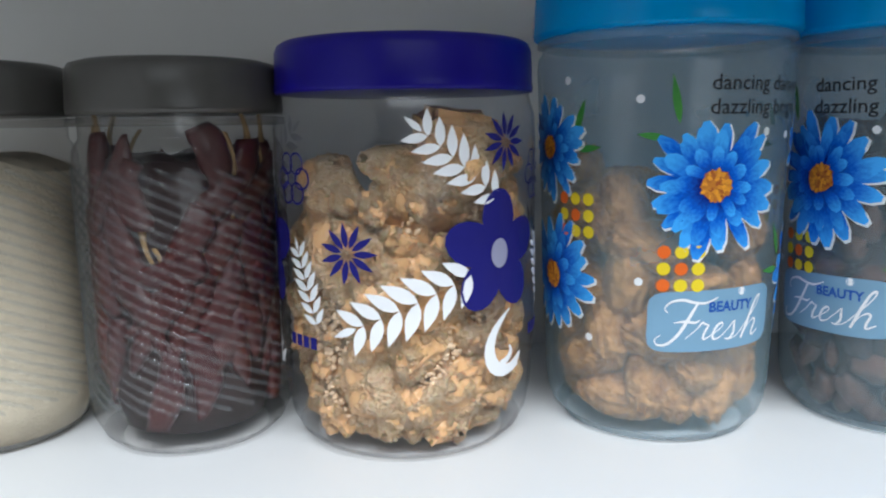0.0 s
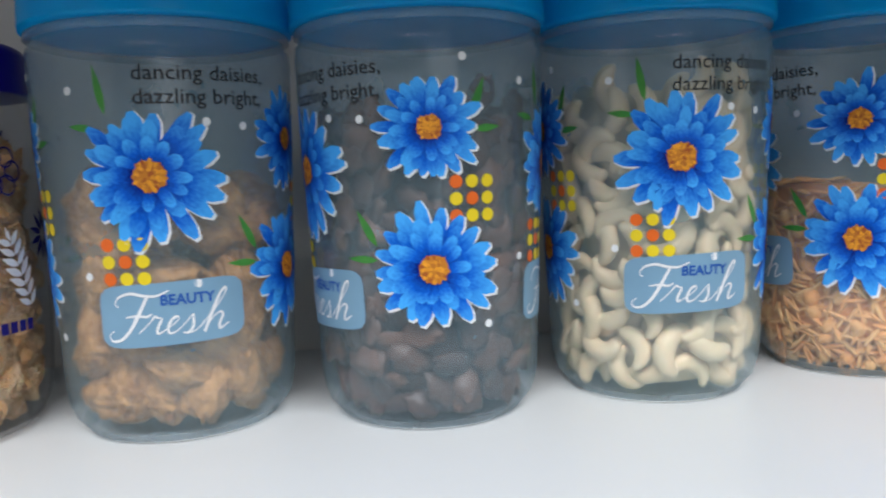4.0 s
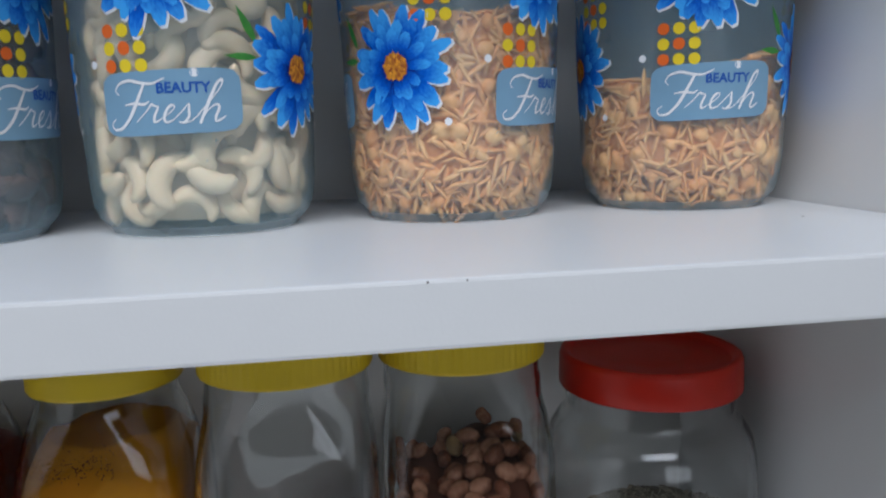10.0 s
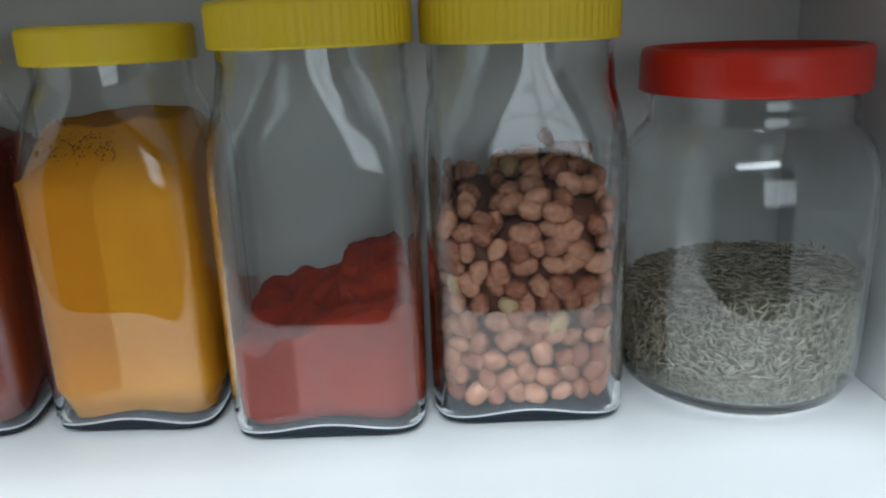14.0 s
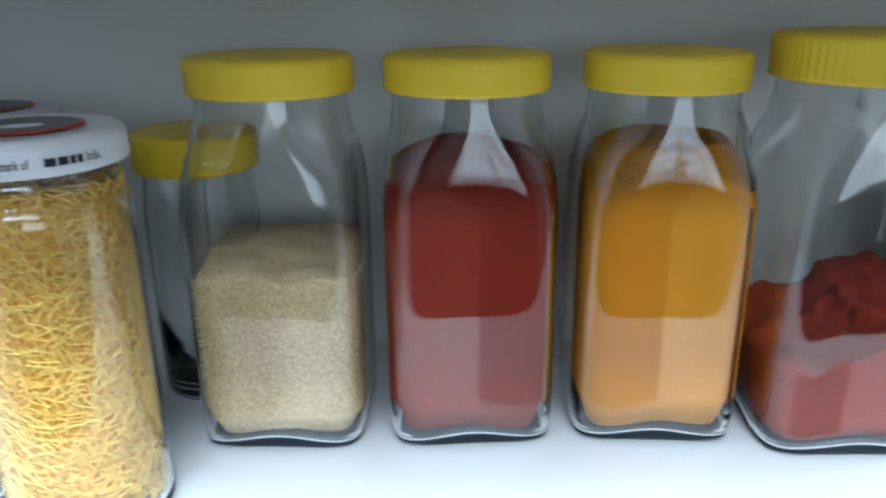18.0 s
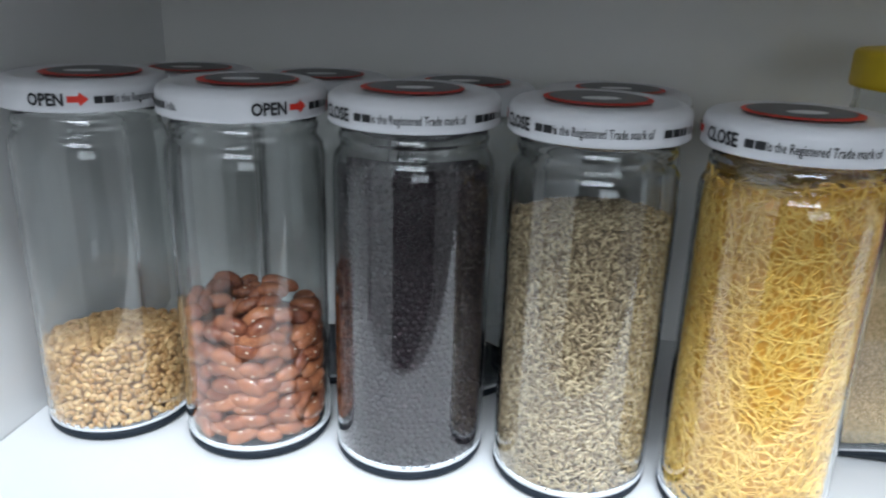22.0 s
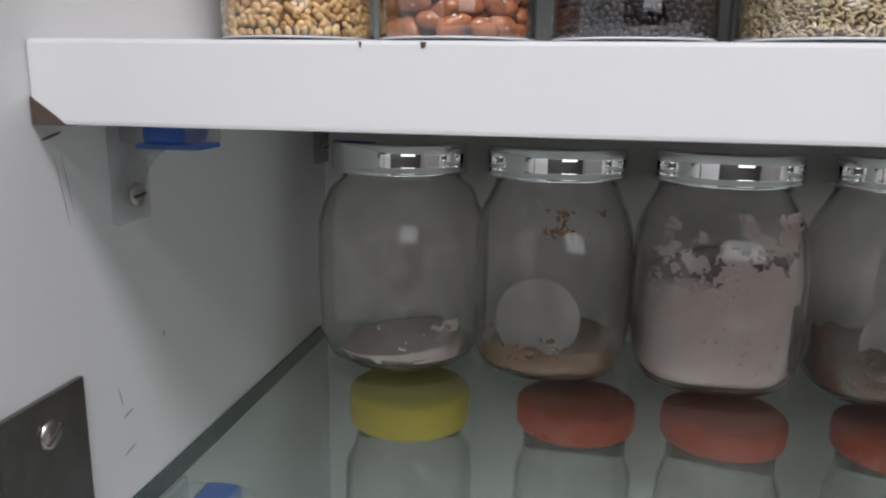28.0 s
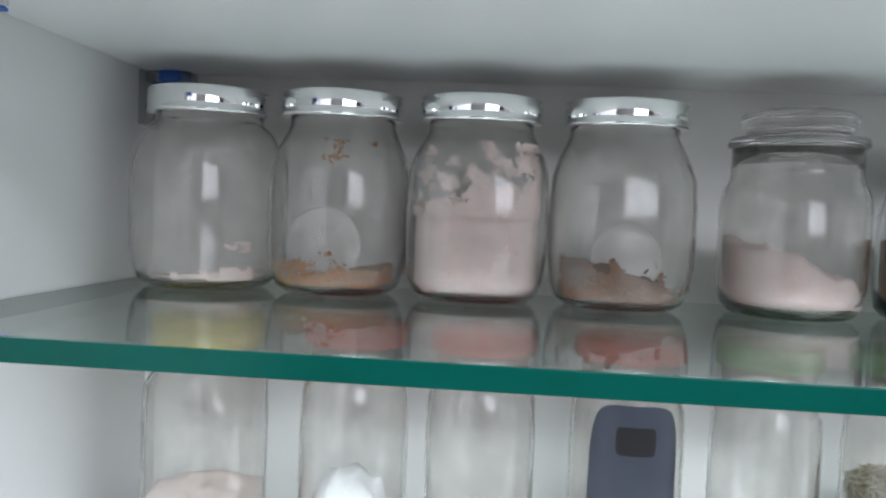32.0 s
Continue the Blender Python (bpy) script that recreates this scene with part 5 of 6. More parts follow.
for x, t in ((0.047, 70), (0.117, 110), (0.187, 60), (0.257, 15)):
    twist_jar(x, 0.193, t, "clear glass jar with a white lid in the back row", "back row jars").scale = (1, 1, 0.955)

rng = random.Random(51)
FENUGREEK = material("fenugreek_seed", (0.34, 0.18, 0.06), 0.6, island=1.0, second=(0.56, 0.37, 0.17))
# Inner heap tone, darker than the seeds to imitate shade in their gaps.
FENUGREEK_GAP_SHADE = material("fenugreek_gap_shade", (0.20, 0.10, 0.035), 0.7, var=0.5, var_scale=200)
MUSTARD = material("mustard_seed", (0.009, 0.006, 0.008), 0.42, island=1.0, second=(0.022, 0.013, 0.016), spec=0.35)
AJWAIN = material("ajwain_seed", (0.17, 0.115, 0.06), 0.6, island=1.0, second=(0.48, 0.38, 0.23))
# Ajwain colour held dark behind the grains, as painted gap shade.
AJWAIN_GAP_SHADE = material("ajwain_gap_shade", (0.17, 0.12, 0.065), 0.7, var=0.5, var_scale=200)
VERMI = material("yellow_vermicelli", (0.64, 0.37, 0.05), 0.5, island=1.0, second=(0.76, 0.54, 0.15))
# Deeper noodle colour behind the strands; it paints the shade of their gaps.
VERMI_GAP_SHADE = material("vermicelli_gap_shade", (0.62, 0.31, 0.035), 0.7, var=0.5, var_scale=150)
BEAN = material("brown_bean", (0.42, 0.165, 0.075), 0.25, var=0.9, var_scale=260, second=(0.16, 0.045, 0.022), obrand=0.6, spec=0.5)
HILUM = material("bean_eye", (0.6, 0.48, 0.36), 0.6)
RI = 0.0309

at = (BX[0], BY, 0)
top = lambda x, y: 0.0415 + 0.1 * x - 0.10 * y
seed_shape = ball(8, 5, 1, 0.75, 0.65)
sp = wall_spots(rng, RI, 2, 0.0078, 0.06, 0.0031, 0.0025, 0.0012, 0.35, 150, top, 0) + [(p, (0, 0, 1)) for p in top_spots(rng, 0.029, 2, top, 0.0028)]
grains("fenugreek_seeds", sp, (0.0019, 0.0020, 0.0019), FENUGREEK, at, "golden brown fenugreek seeds in the jar", "seeds", rng, 0.5, seed_shape)
solid("fenugreek_heap", 0.0292, 2, 0.0070, lambda x, y: top(x, y) - 0.001, FENUGREEK_GAP_SHADE, at, "inner heap of fenugreek, darkened as the shade between seeds", "seeds")

at = (BX[2], BY, 0)
top = lambda x, y: 0.127 - 0.05 * y
sp = wall_spots(rng, RI, 2, 0.0074, 0.134, 0.0026, 0.0023, 0.0013, 0.3, 118, top, 0) + [(p, (0, 0, 1)) for p in top_spots(rng, 0.0285, 2, top, 0.0021)]
grains("mustard_seeds", sp, (0.0013, 0.0013, 0.0013), MUSTARD, at, "tiny round dark mustard seeds filling the jar", "seeds", rng, 0.5, ball(6, 4, 1, 1, 1), (0.85, 1.1))
solid("mustard_heap", 0.0296, 2, 0.0070, lambda x, y: top(x, y) - 0.0006, MUSTARD, at, "heap of mustard seeds", "seeds")

at = (BX[3], BY - 0.003, 0)
top = lambda x, y: 0.1145 - 0.06 * y + 0.03 * x
sp = wall_spots(rng, RI, 2, 0.0074, 0.126, 0.0017, 0.0013, 0.0008, 0.5, 112, top, 0) + [(p, (0, 0, 1)) for p in top_spots(rng, 0.0285, 2, top, 0.0017)]
grains("ajwain_seeds", sp, (0.0015, 0.00062, 0.00062), AJWAIN, at, "small greyish brown ajwain seeds", "seeds", rng, 0.4, ball(4, 3, 1, 1, 1))
solid("ajwain_heap", 0.0295, 2, 0.0070, lambda x, y: top(x, y) - 0.0006, AJWAIN_GAP_SHADE, at, "inner heap of ajwain, darkened as the shade between seeds", "seeds")

at = (BX[4], BY - 0.012, 0)
top = lambda x, y: 0.137 + 0.003 * math.sin(90 * x)


def noodle(seed):
    """A short bent noodle, as a thin square tube."""
    v, f = [], []
    for i in range(6):
        t = i / 5 - 0.5
        c = (t * 2, 0.55 * math.sin(2.6 * t + seed), 0)
        for a in range(4):
            v.append((c[0], c[1] + 0.085 * math.cos(a * 1.571), c[2] + 0.085 * math.sin(a * 1.571)))
    for i in range(5):
        f += [(i * 4 + k, i * 4 + (k + 1) % 4, (i + 1) * 4 + (k + 1) % 4, (i + 1) * 4 + k) for k in range(4)]
    return v, f


sp = wall_spots(rng, RI, 2, 0.0080, 0.138, 0.0029, 0.0018, 0.0012, 0.6, 125, top, 0) + [(p, (0, 0, 1)) for p in top_spots(rng, 0.028, 2, top, 0.003)]
grains("vermicelli", sp[::2], (0.0039, 0.0039, 0.0039), VERMI, at, "short broken yellow vermicelli", "vermicelli", rng, 0.12, noodle(0.4))
grains("vermicelli", sp[1::2], (0.0036, 0.0036, 0.0036), VERMI, at, "short broken yellow vermicelli", "vermicelli", rng, 0.12, noodle(2.2))
solid("vermicelli_heap", 0.0290, 2, 0.0070, lambda x, y: top(x, y) - 0.001, VERMI_GAP_SHADE, at, "inner heap of vermicelli, darkened as the shade between noodles", "vermicelli")

at = (BX[1], BY, 0)


def kidney(v):
    return Vector((v.x, v.y - 14 * v.x * v.x, v.z))


beans = []
for s in range(3):
    me = mesh_from("bean", *ball(16, 12, 0.0060 + 0.0005 * s, 0.0038, 0.0032, kidney))
    me.materials.append(BEAN)
    beans.append(me)
eye_mesh = mesh_from("eye", *(lambda q: ([(x, -0.0002 + 0.0039, z) for x, z, _ in q[0]], q[1]))(ellipse(0, 0, 0.0007, 0.0004)))
eye_mesh.materials.append(HILUM)
top = lambda x, y: 0.063 + 0.004 * math.sin(200 * x)
spots = wall_spots(rng, RI, 2, 0.0105, 0.078, 0.0094, 0.0064, 0.0042, 0.3, 150, top, 0)
spots += [(p, (0.2, -0.5, 0.8)) for p in top_spots(rng, 0.027, 2, top, 0.0095)]
spots += wall_spots(rng, RI, 2, 0.014, 0.07, 0.0110, 0.008, 0.0095, 0.3, 120, top, 0)
solid("bean_heap", 0.021, 2, 0.008, lambda x, y: 0.054, BEAN, at, "heap of brown beans", "beans")
for ob in copies(beans, BEAN, spots, "bean", "glossy mottled reddish brown bean", "bean", "beans in the jar", at, 0.6, (0.88, 1.12), rng=rng, lie=0.3):
    e = new("eye", eye_mesh)
    e.parent = ob
    e["label"] = "pale bean eye"
    e.matrix_local = Matrix.Rotation(rng.choice((0.9, 1.3, 1.8)), 4, "X") @ Matrix.Translation((0, 0.0002, 0))

# ---- middle shelf: square glass jars ----


def ridged_lid(R, z0, z1, ribs, depth):
    n = 240 if ribs else 72
    k = (lambda phi, z: 1 - depth / R * (0.5 + 0.5 * np.sign(np.sin(ribs * phi))) * (z0 + 0.002 < z < z1 - 0.002)) if ribs else None
    h = z1 - z0
    return loft([(R - 0.004, z0), (R - 0.0005, z0), (R, z0 + 0.001), (R, z0 + 0.0025), (R, z0 + h * 0.5), (R, z1 - 0.0026), (R - 0.0004, z1 - 0.001), (R - 0.0018, z1), (R - 0.006, z1 + 0.0004), (R * 0.5, z1 + 0.0006)], n, True, True, k)


def arched(piece, rise=0.0017, upto=0.0105):
    """Lift the foot of a square jar between its corners, and let it down at them."""
    out = []
    for x, y, z in piece[0]:
        k = min(1.0, max(0.0, z / 0.004)) * min(1.0, max(0.0, (upto + 0.008 - z) / 0.008))
        out.append((x, y, z + rise * k * math.cos(4 * math.atan2(y, x))))
    return out, piece[1]


def square_jar(x, y, w, lid_r, z0, z1, label, turn=0.0, ribs=0):
    """A square glass jar with rounded corners, sloping shoulders and a yellow screw lid."""
    j = thing("square_jar", pose(x, y, 0.0005, 0, 0, turn), label, "jar", "square jars")
    nr = lid_r - 0.003
    h = z0
    outer = [(w - 0.003, 0.0058, 6), (w - 0.0008, 0.0062, 6), (w, 0.009, 6), (w, 0.02, 6), (w, 0.05, 6), (w, h * 0.55, 6), (w, h * 0.70, 5.6), (w - 0.0006, h * 0.77, 4.6),
             (w - 0.0018, h * 0.83, 3.6), (w - 0.0032, h * 0.885, 2.8), (nr + 0.0006, h * 0.93, 2.2), (nr, h * 0.955, 2.0), (nr, h, 2.0), (nr - 0.0005, h + 0.006, 2.0)]
    see_through(part("body", arched(tube(outer, 0.0022, 96)), GLASS, j))
    part("base", arched(loft([(w - 0.006, 0.0, 5), (w - 0.0030, 0.0006, 5.5), (w - 0.0012, 0.0030, 6), (w - 0.0010, 0.0046, 6), (w - 0.003, 0.0049, 6)], 96)), BASE_DARK_REFRACTION, j, "thick glass base, its dark refraction put in as colour")
    part("base_rim", arched(loft([(w - 0.0022, 0.0051, 6), (w - 0.0010, 0.0051, 6), (w - 0.0007, 0.0053, 6), (w - 0.0010, 0.0056, 6), (w - 0.0022, 0.0056, 6)], 96, False, False)), RIM_GLINT, j, "pale ring added for the bright base line, rising between corners")
    part("lid", ridged_lid(lid_r, z0, z1, ribs, 0.0006), YELLOW, j, "yellow plastic screw lid")
    return j


SQ = 0.0386
square_jar(0.3915, 0.1845, SQ, 0.0368, 0.160, 0.1752, "square glass jar half full of semolina, yellow lid", -3)
square_jar(0.4780, 0.1845, SQ, 0.0368, 0.160, 0.1752, "square glass jar of red chilli powder, yellow lid", 2)
square_jar(0.5660, 0.1845, SQ, 0.0362, 0.160, 0.1752, "square glass jar of turmeric powder, yellow lid", -4)
square_jar(0.6540, 0.1745, 0.0434, 0.0430, 0.1640, 0.1825, "square glass jar with a little chilli powder, ribbed yellow lid", -2, 72)
square_jar(0.7430, 0.1785, 0.0432, 0.0432, 0.1630, 0.1815, "square glass jar of peanuts, ribbed yellow lid", -2, 72)
small = thing("small_jar", pose(0.346, 0.214, 0.0005), "slim glass jar with a yellow lid in the back row", "jar")
see_through(part("body", vessel([(0.023, 0, 2), (0.026, 0.001, 2), (0.028, 0.006, 2), (0.028, 0.05, 2), (0.028, 0.10, 2), (0.026, 0.116, 2), (0.0245, 0.120, 2), (0.0245, 0.134, 2)], 0.0016, 0.005), GLASS, small))
part("lid", ridged_lid(0.030, 0.120, 0.138, 0, 0), YELLOW, small, "yellow plastic screw lid")

SEMOLINA = material("semolina", (0.80, 0.62, 0.37), 0.8, var=1.0, var_scale=500, second=(0.46, 0.33, 0.16), bump=0.5, bump_scale=1300)
RED_POWDER = material("chilli_powder", (0.26, 0.019, 0.003), 0.9, var=0.6, var_scale=50, second=(0.20, 0.013, 0.003), bump=0.05, bump_scale=1500)
TURMERIC = material("turmeric_powder", (0.66, 0.28, 0.005), 0.9, var=0.6, var_scale=40, second=(0.58, 0.22, 0.004), bump=0.05, bump_scale=1500)
SPICK = material("powder_crumbs", (0.16, 0.05, 0.015), 0.9)
PEANUT = material("peanut_skin", (0.60, 0.30, 0.18), 0.27, var=0.7, var_scale=190, second=(0.24, 0.08, 0.042), obrand=0.75, bump=0.4, bump_scale=420)
# Darkened peanut colour for the core heap: shade between the nuts is painted in.
PEANUT_GAP_SHADE = material("peanut_gap_shade", (0.17, 0.06, 0.032), 0.7, var=0.5, var_scale=120)
PALE_NUT = material("bare_peanut", (0.50, 0.34, 0.18), 0.45, var=0.6, var_scale=150, second=(0.40, 0.27, 0.13), obrand=0.5, bump=0.3, bump_scale=300)
nz = lambda x, y, k, a: a * noise.noise(Vector((x * k, y * k, 0.3)))
solid("semolina", 0.0363, 6, 0.0082, lambda x, y: 0.086 + nz(x, y, 60, 0.003) + 0.05 * y, SEMOLINA, (0.3915, 0.1845, 0), "coarse cream semolina", "semolina", 80, 22, arched)
solid("chilli_powder", 0.0363, 6, 0.0082, lambda x, y: 0.139 + nz(x, y, 70, 0.002) - 8 * (x * x + y * y), RED_POWDER, (0.4780, 0.1845, 0), "deep red chilli powder filling the jar", "chilli powder", 80, 22, arched)
solid("turmeric", 0.0363, 6, 0.0082, lambda x, y: 0.137 + nz(x, y, 60, 0.0025) + 0.05 * x - 1.3 * max(0, math.hypot(x, y) - 0.030), TURMERIC, (0.5660, 0.1845, 0), "bright orange-yellow turmeric powder", "turmeric", 80, 22, arched)
GRIT = material("semolina_grain", (0.86, 0.69, 0.44), 0.7, island=1.0, second=(0.50, 0.36, 0.18))
sp = wall_spots(rng, 0.0371, 6, 0.0095, 0.088, 0.0011, 0.00095, 0.0006, 0.5, 62, lambda x, y: 0.086 + nz(x, y, 60, 0.003) + 0.05 * y)
grains("semolina_grains", sp, (0.0006, 0.0005, 0.0004), GRIT, (0.3915, 0.1845, 0), "coarse cream and tan semolina grains", "semolina", rng, 0.5, ball(4, 3, 1, 1, 1))


def steep(x, y):
    t = min(1, max(0, (x + 0.034) / 0.07))
    return 0.045 + 0.017 * t * t * (3 - 2 * t) + (0.005 if x > 0.004 and y > -0.012 else 0) + nz(x, y, 110, 0.005) + 0.10 * max(y, -0.02)
solid("chilli_powder", 0.0408, 6, 0.0082, steep, RED_POWDER, (0.6540, 0.1745, 0), "sloping heap of red chilli powder", "chilli powder", 96, 30, arched)
crumbs = [(np.array([rng.uniform(-0.02, 0.028), -0.0411, rng.uniform(0.085, 0.125)]), (0, -1, 0)) for _ in range(34)]
grains("powder_crumbs", crumbs, (0.00035, 0.00025, 0.0002), SPICK, (0.6540, 0.1745, 0), "specks of powder stuck to the glass", "specks", rng)
crumbs = [(np.array([rng.uniform(-0.033, 0.01), -0.0364, rng.gauss(0.130, 0.004)]), (0, -1, 0)) for _ in range(120)]
grains("powder_crumbs", crumbs, (0.0005, 0.0003, 0.0002), SPICK, (0.5660, 0.1845, 0), "dark specks on the turmeric", "specks", rng)

at = (0.7430, 0.1785, 0)
nuts = [lump(s + 3, 0.0069, 0.0051, 0.0048, 0.12, 1.5, 16, 12) for s in range(4)]
for me in nuts:
    me.materials.append(PEANUT)
top = lambda x, y: 0.102 + 0.22 * x + 0.30 * y + 0.004 * math.sin(150 * x)
spots = wall_spots(rng, 0.0408, 6, 0.0140, 0.13, 0.0096, 0.0082, 0.0054, 0.25, 130, top, 0)
spots += [(p, (rng.uniform(-0.6, 0.6), -0.5, 0.8)) for p in top_spots(rng, 0.034, 5, top, 0.0105)]
bare = []
for me in nuts[:2]:
    twin = me.copy()
    twin.materials.clear()
    twin.materials.append(PALE_NUT)
    bare.append(twin)
copies(nuts, PEANUT, [q for k, q in enumerate(spots[:360]) if k % 17 != 4], "peanut", "shelled peanut in its pinkish brown skin", "peanut", "peanuts in the jar", at, 9, (0.74, 1.0), rng=rng, lie=0.4)
copies(bare, PALE_NUT, [q for k, q in enumerate(spots[:360]) if k % 17 == 4], "peanut", "pale peanut that has lost its skin", "peanut", "peanuts in the jar", at, 9, (0.70, 1.0), rng=rng, lie=0.4)
solid("peanut_heap", 0.0312, 6, 0.0068, lambda x, y: top(x, y) - 0.006, PEANUT_GAP_SHADE, at, "inner heap of peanuts, darkened as the shade between nuts", "peanuts")

# round jar of cumin with a red lid
cx, cy = 0.8465, 0.1785
cj = thing("round_jar", pose(cx, cy, 0.0005), "round glass jar part full of cumin, red lid", "jar")
see_through(part("body", vessel([(0.042, 0, 2), (0.0475, 0.001, 2), (0.052, 0.0045, 2), (0.0552, 0.011, 2), (0.0565, 0.02, 2), (0.0568, 0.05, 2), (0.0568, 0.085, 2), (0.0560, 0.102, 2), (0.0535, 0.113, 2), (0.0490, 0.1205, 2),
                                 (0.0452, 0.1245, 2), (0.0442, 0.128, 2), (0.0446, 0.132, 2), (0.0440, 0.136, 2), (0.0440, 0.148, 2)], 0.0022, 0.006, 96), GLASS, cj))
part("lid", loft([(0.0445, 0.1385), (0.0480, 0.1385), (0.0485, 0.1395), (0.0483, 0.147), (0.0481, 0.1540), (0.0474, 0.1564), (0.0458, 0.1572), (0.0436, 0.1566), (0.0424, 0.1548), (0.0416, 0.1540), (0.02, 0.1538)], 96), RED, cj, "red plastic screw lid with a raised rim")
CUMIN = material("cumin_seed", (0.12, 0.105, 0.07), 0.6, island=1.0, second=(0.34, 0.31, 0.23))
# Dark cumin tone for the heaps under the seeds, shade put into colour.
CUMIN_GAP_SHADE = material("cumin_gap_shade", (0.13, 0.115, 0.08), 0.7, var=0.5, var_scale=150)
at = (cx, cy, 0)
top = lambda x, y: 0.054 + 0.06 * x + nz(x, y, 50, 0.003) - 0.06 * y
sp = wall_spots(rng, 0.0544, 2, 0.009, 0.09, 0.0026, 0.0015, 0.0010, 0.5, 125, top) + [(p, (0, 0, 1)) for p in top_spots(rng, 0.0525, 2, top, 0.0024)]
grains("cumin_seeds", sp, (0.0024, 0.00052, 0.00052), CUMIN, at, "greyish brown cumin seeds in the jar", "seeds", rng, 0.25, ball(5, 4, 1, 1, 1))
solid("cumin_heap", 0.0440, 2, 0.0072, lambda x, y: 0.03, CUMIN_GAP_SHADE, at, "inner heap of cumin, darkened as the shade between seeds", "seeds")
solid("cumin_heap", 0.0520, 2, 0.022, lambda x, y: top(x, y) - 0.001, CUMIN_GAP_SHADE, at, "inner heap of cumin, darkened as the shade between seeds", "seeds")

# ---- glass shelf: chrome-lid jars ----
GZ = GLASS_TOP + 0.0005
CY = 0.2095


def chrome_jar(x, label, p=2.6, w=0.0425, turn=0.0):
    """A squat dusty glass jar with a round flat on its face and a bright chrome lid."""
    j = thing("chrome_lid_jar", pose(x, CY, GZ, 0, 0, turn), label, "jar", "chrome-lid jars")
    outer = [(w - 0.016, 0, p), (w - 0.010, 0.0012, p), (w - 0.005, 0.005, p), (w - 0.0018, 0.013, p), (w, 0.026, p), (w + 0.0004, 0.045, p), (w, 0.064, p), (w - 0.0008, 0.077, p), (w - 0.0034, 0.0865, p * 0.5 + 1),
             (w - 0.0075, 0.0955, 2.1), (0.0325, 0.1015, 2), (0.0325, 0.113, 2)]
    see_through(part("body", vessel(outer, 0.002, 0.005, 96), GLASS_DUSTY, j))
    part("lid", loft([(0.033, 0.1056), (0.0378, 0.1056), (0.0385, 0.1062), (0.0385, 0.1080), (0.0380, 0.1083), (0.0381, 0.1110), (0.0382, 0.1150), (0.0380, 0.1194), (0.0375, 0.1207), (0.0360, 0.1213), (0.02, 0.1214)], 96), CHROME, j, "shiny chrome screw lid")
    return j


chrome_jar(0.0620, "dusty round glass jar, nearly empty, chrome lid", 2.0, 0.0470)
chrome_jar(0.1465, "dusty glass jar with brown residue, chrome lid", 2.5, 0.0425)
chrome_jar(0.2320, "glass jar of pinkish white powder, chrome lid", 3.0, 0.0428)
chrome_jar(0.3185, "glass jar with brown spice remains, chrome lid", 2.7, 0.0428)
PALE_POWDER = material("pinkish_white_powder", (0.78, 0.62, 0.575), 0.9, var=0.5, var_scale=40, second=(0.82, 0.74, 0.71), bump=0.4, bump_scale=500)
BROWN_DUST = material("brown_spice", (0.20, 0.080, 0.032), 0.9, var=0.8, var_scale=160, second=(0.18, 0.08, 0.035), bump=0.8, bump_scale=500)
OCHRE_DUST = material("ochre_spice", (0.36, 0.16, 0.05), 0.9, var=0.7, var_scale=120, second=(0.25, 0.11, 0.04), bump=0.8, bump_scale=500)
DISC = frosted("milky_disc", (0.93, 0.92, 0.91), 1.0, 0.1, 0.95, 0.3, (0.86, 0.84, 0.82))
solid("powder", 0.0374, 2.9, 0.0058, lambda x, y: 0.060 + nz(x, y, 45, 0.006) + 0.12 * x, PALE_POWDER, (0.2320, CY, GZ), "pinkish white powder in the jar", "powder", 72, 20)


def cling(name, x, w, p, u0, u1, h0, h1, keep, mat, seed, label, category):
    """Ragged patches of powder stuck to the inside of a jar's front, where keep(u, h) plus some roughness is above zero."""
    nx, ny = int((u1 - u0) / 0.0006), int((h1 - h0) / 0.0006)
    verts, faces, index = [], [], {}

    def at_node(i, k):
        if (i, k) not in index:
            u, h = u0 + (u1 - u0) * i / nx, h0 + (h1 - h0) * k / ny
            ww = w - max(0, h - 0.062) * 0.16 - max(0, 0.02 - h) * 0.25
            index[(i, k)] = len(verts)
            verts.append((x + u, CY - (max(ww ** p - abs(u) ** p, 1e-9)) ** (1 / p) + 0.0006, GZ + h))
        return index[(i, k)]

    for i in range(nx):
        for k in range(ny):
            u, h = u0 + (u1 - u0) * (i + 0.5) / nx, h0 + (h1 - h0) * (k + 0.5) / ny
            if keep(u, h) + noise.fractal(Vector((u * 90 + seed, h * 90, seed)), 0.7, 2.0, 5) + 0.4 * noise.noise(Vector((u * 520, h * 520, seed))) > 0:
                faces.append((at_node(i, k), at_node(i + 1, k), at_node(i + 1, k + 1), at_node(i, k + 1)))
    return tagged(part(name, (verts, faces), mat), label, category, kind="stuff")


cling("powder_smear", 0.2320, 0.0404, 3.0, -0.036, 0.036, 0.050, 0.094, lambda u, h: 0.62 - (h - 0.05) * 24 + u * 13, PALE_POWDER, 3.0, "powder clinging to the inside of the glass", "powder")
cling("spice_smear", 0.1465, 0.0400, 2.5, -0.034, 0.034, 0.006, 0.030, lambda u, h: 0.30 - (h - 0.006) * 40 - u * 6, OCHRE_DUST, 8.0, "ochre spice clinging to the glass", "spice")
cling("spice_smear", 0.3185, 0.0402, 2.7, -0.036, 0.036, 0.006, 0.040, lambda u, h: 0.25 - (h - 0.006) * 32 - u * 8, BROWN_DUST, 14.0, "brown spice clinging to the glass", "spice")
cling("spice_smear", 0.1465, 0.0400, 2.5, -0.004, 0.026, 0.074, 0.092, lambda u, h: -0.32, OCHRE_DUST, 21.0, "ochre smear under the lid", "spice")
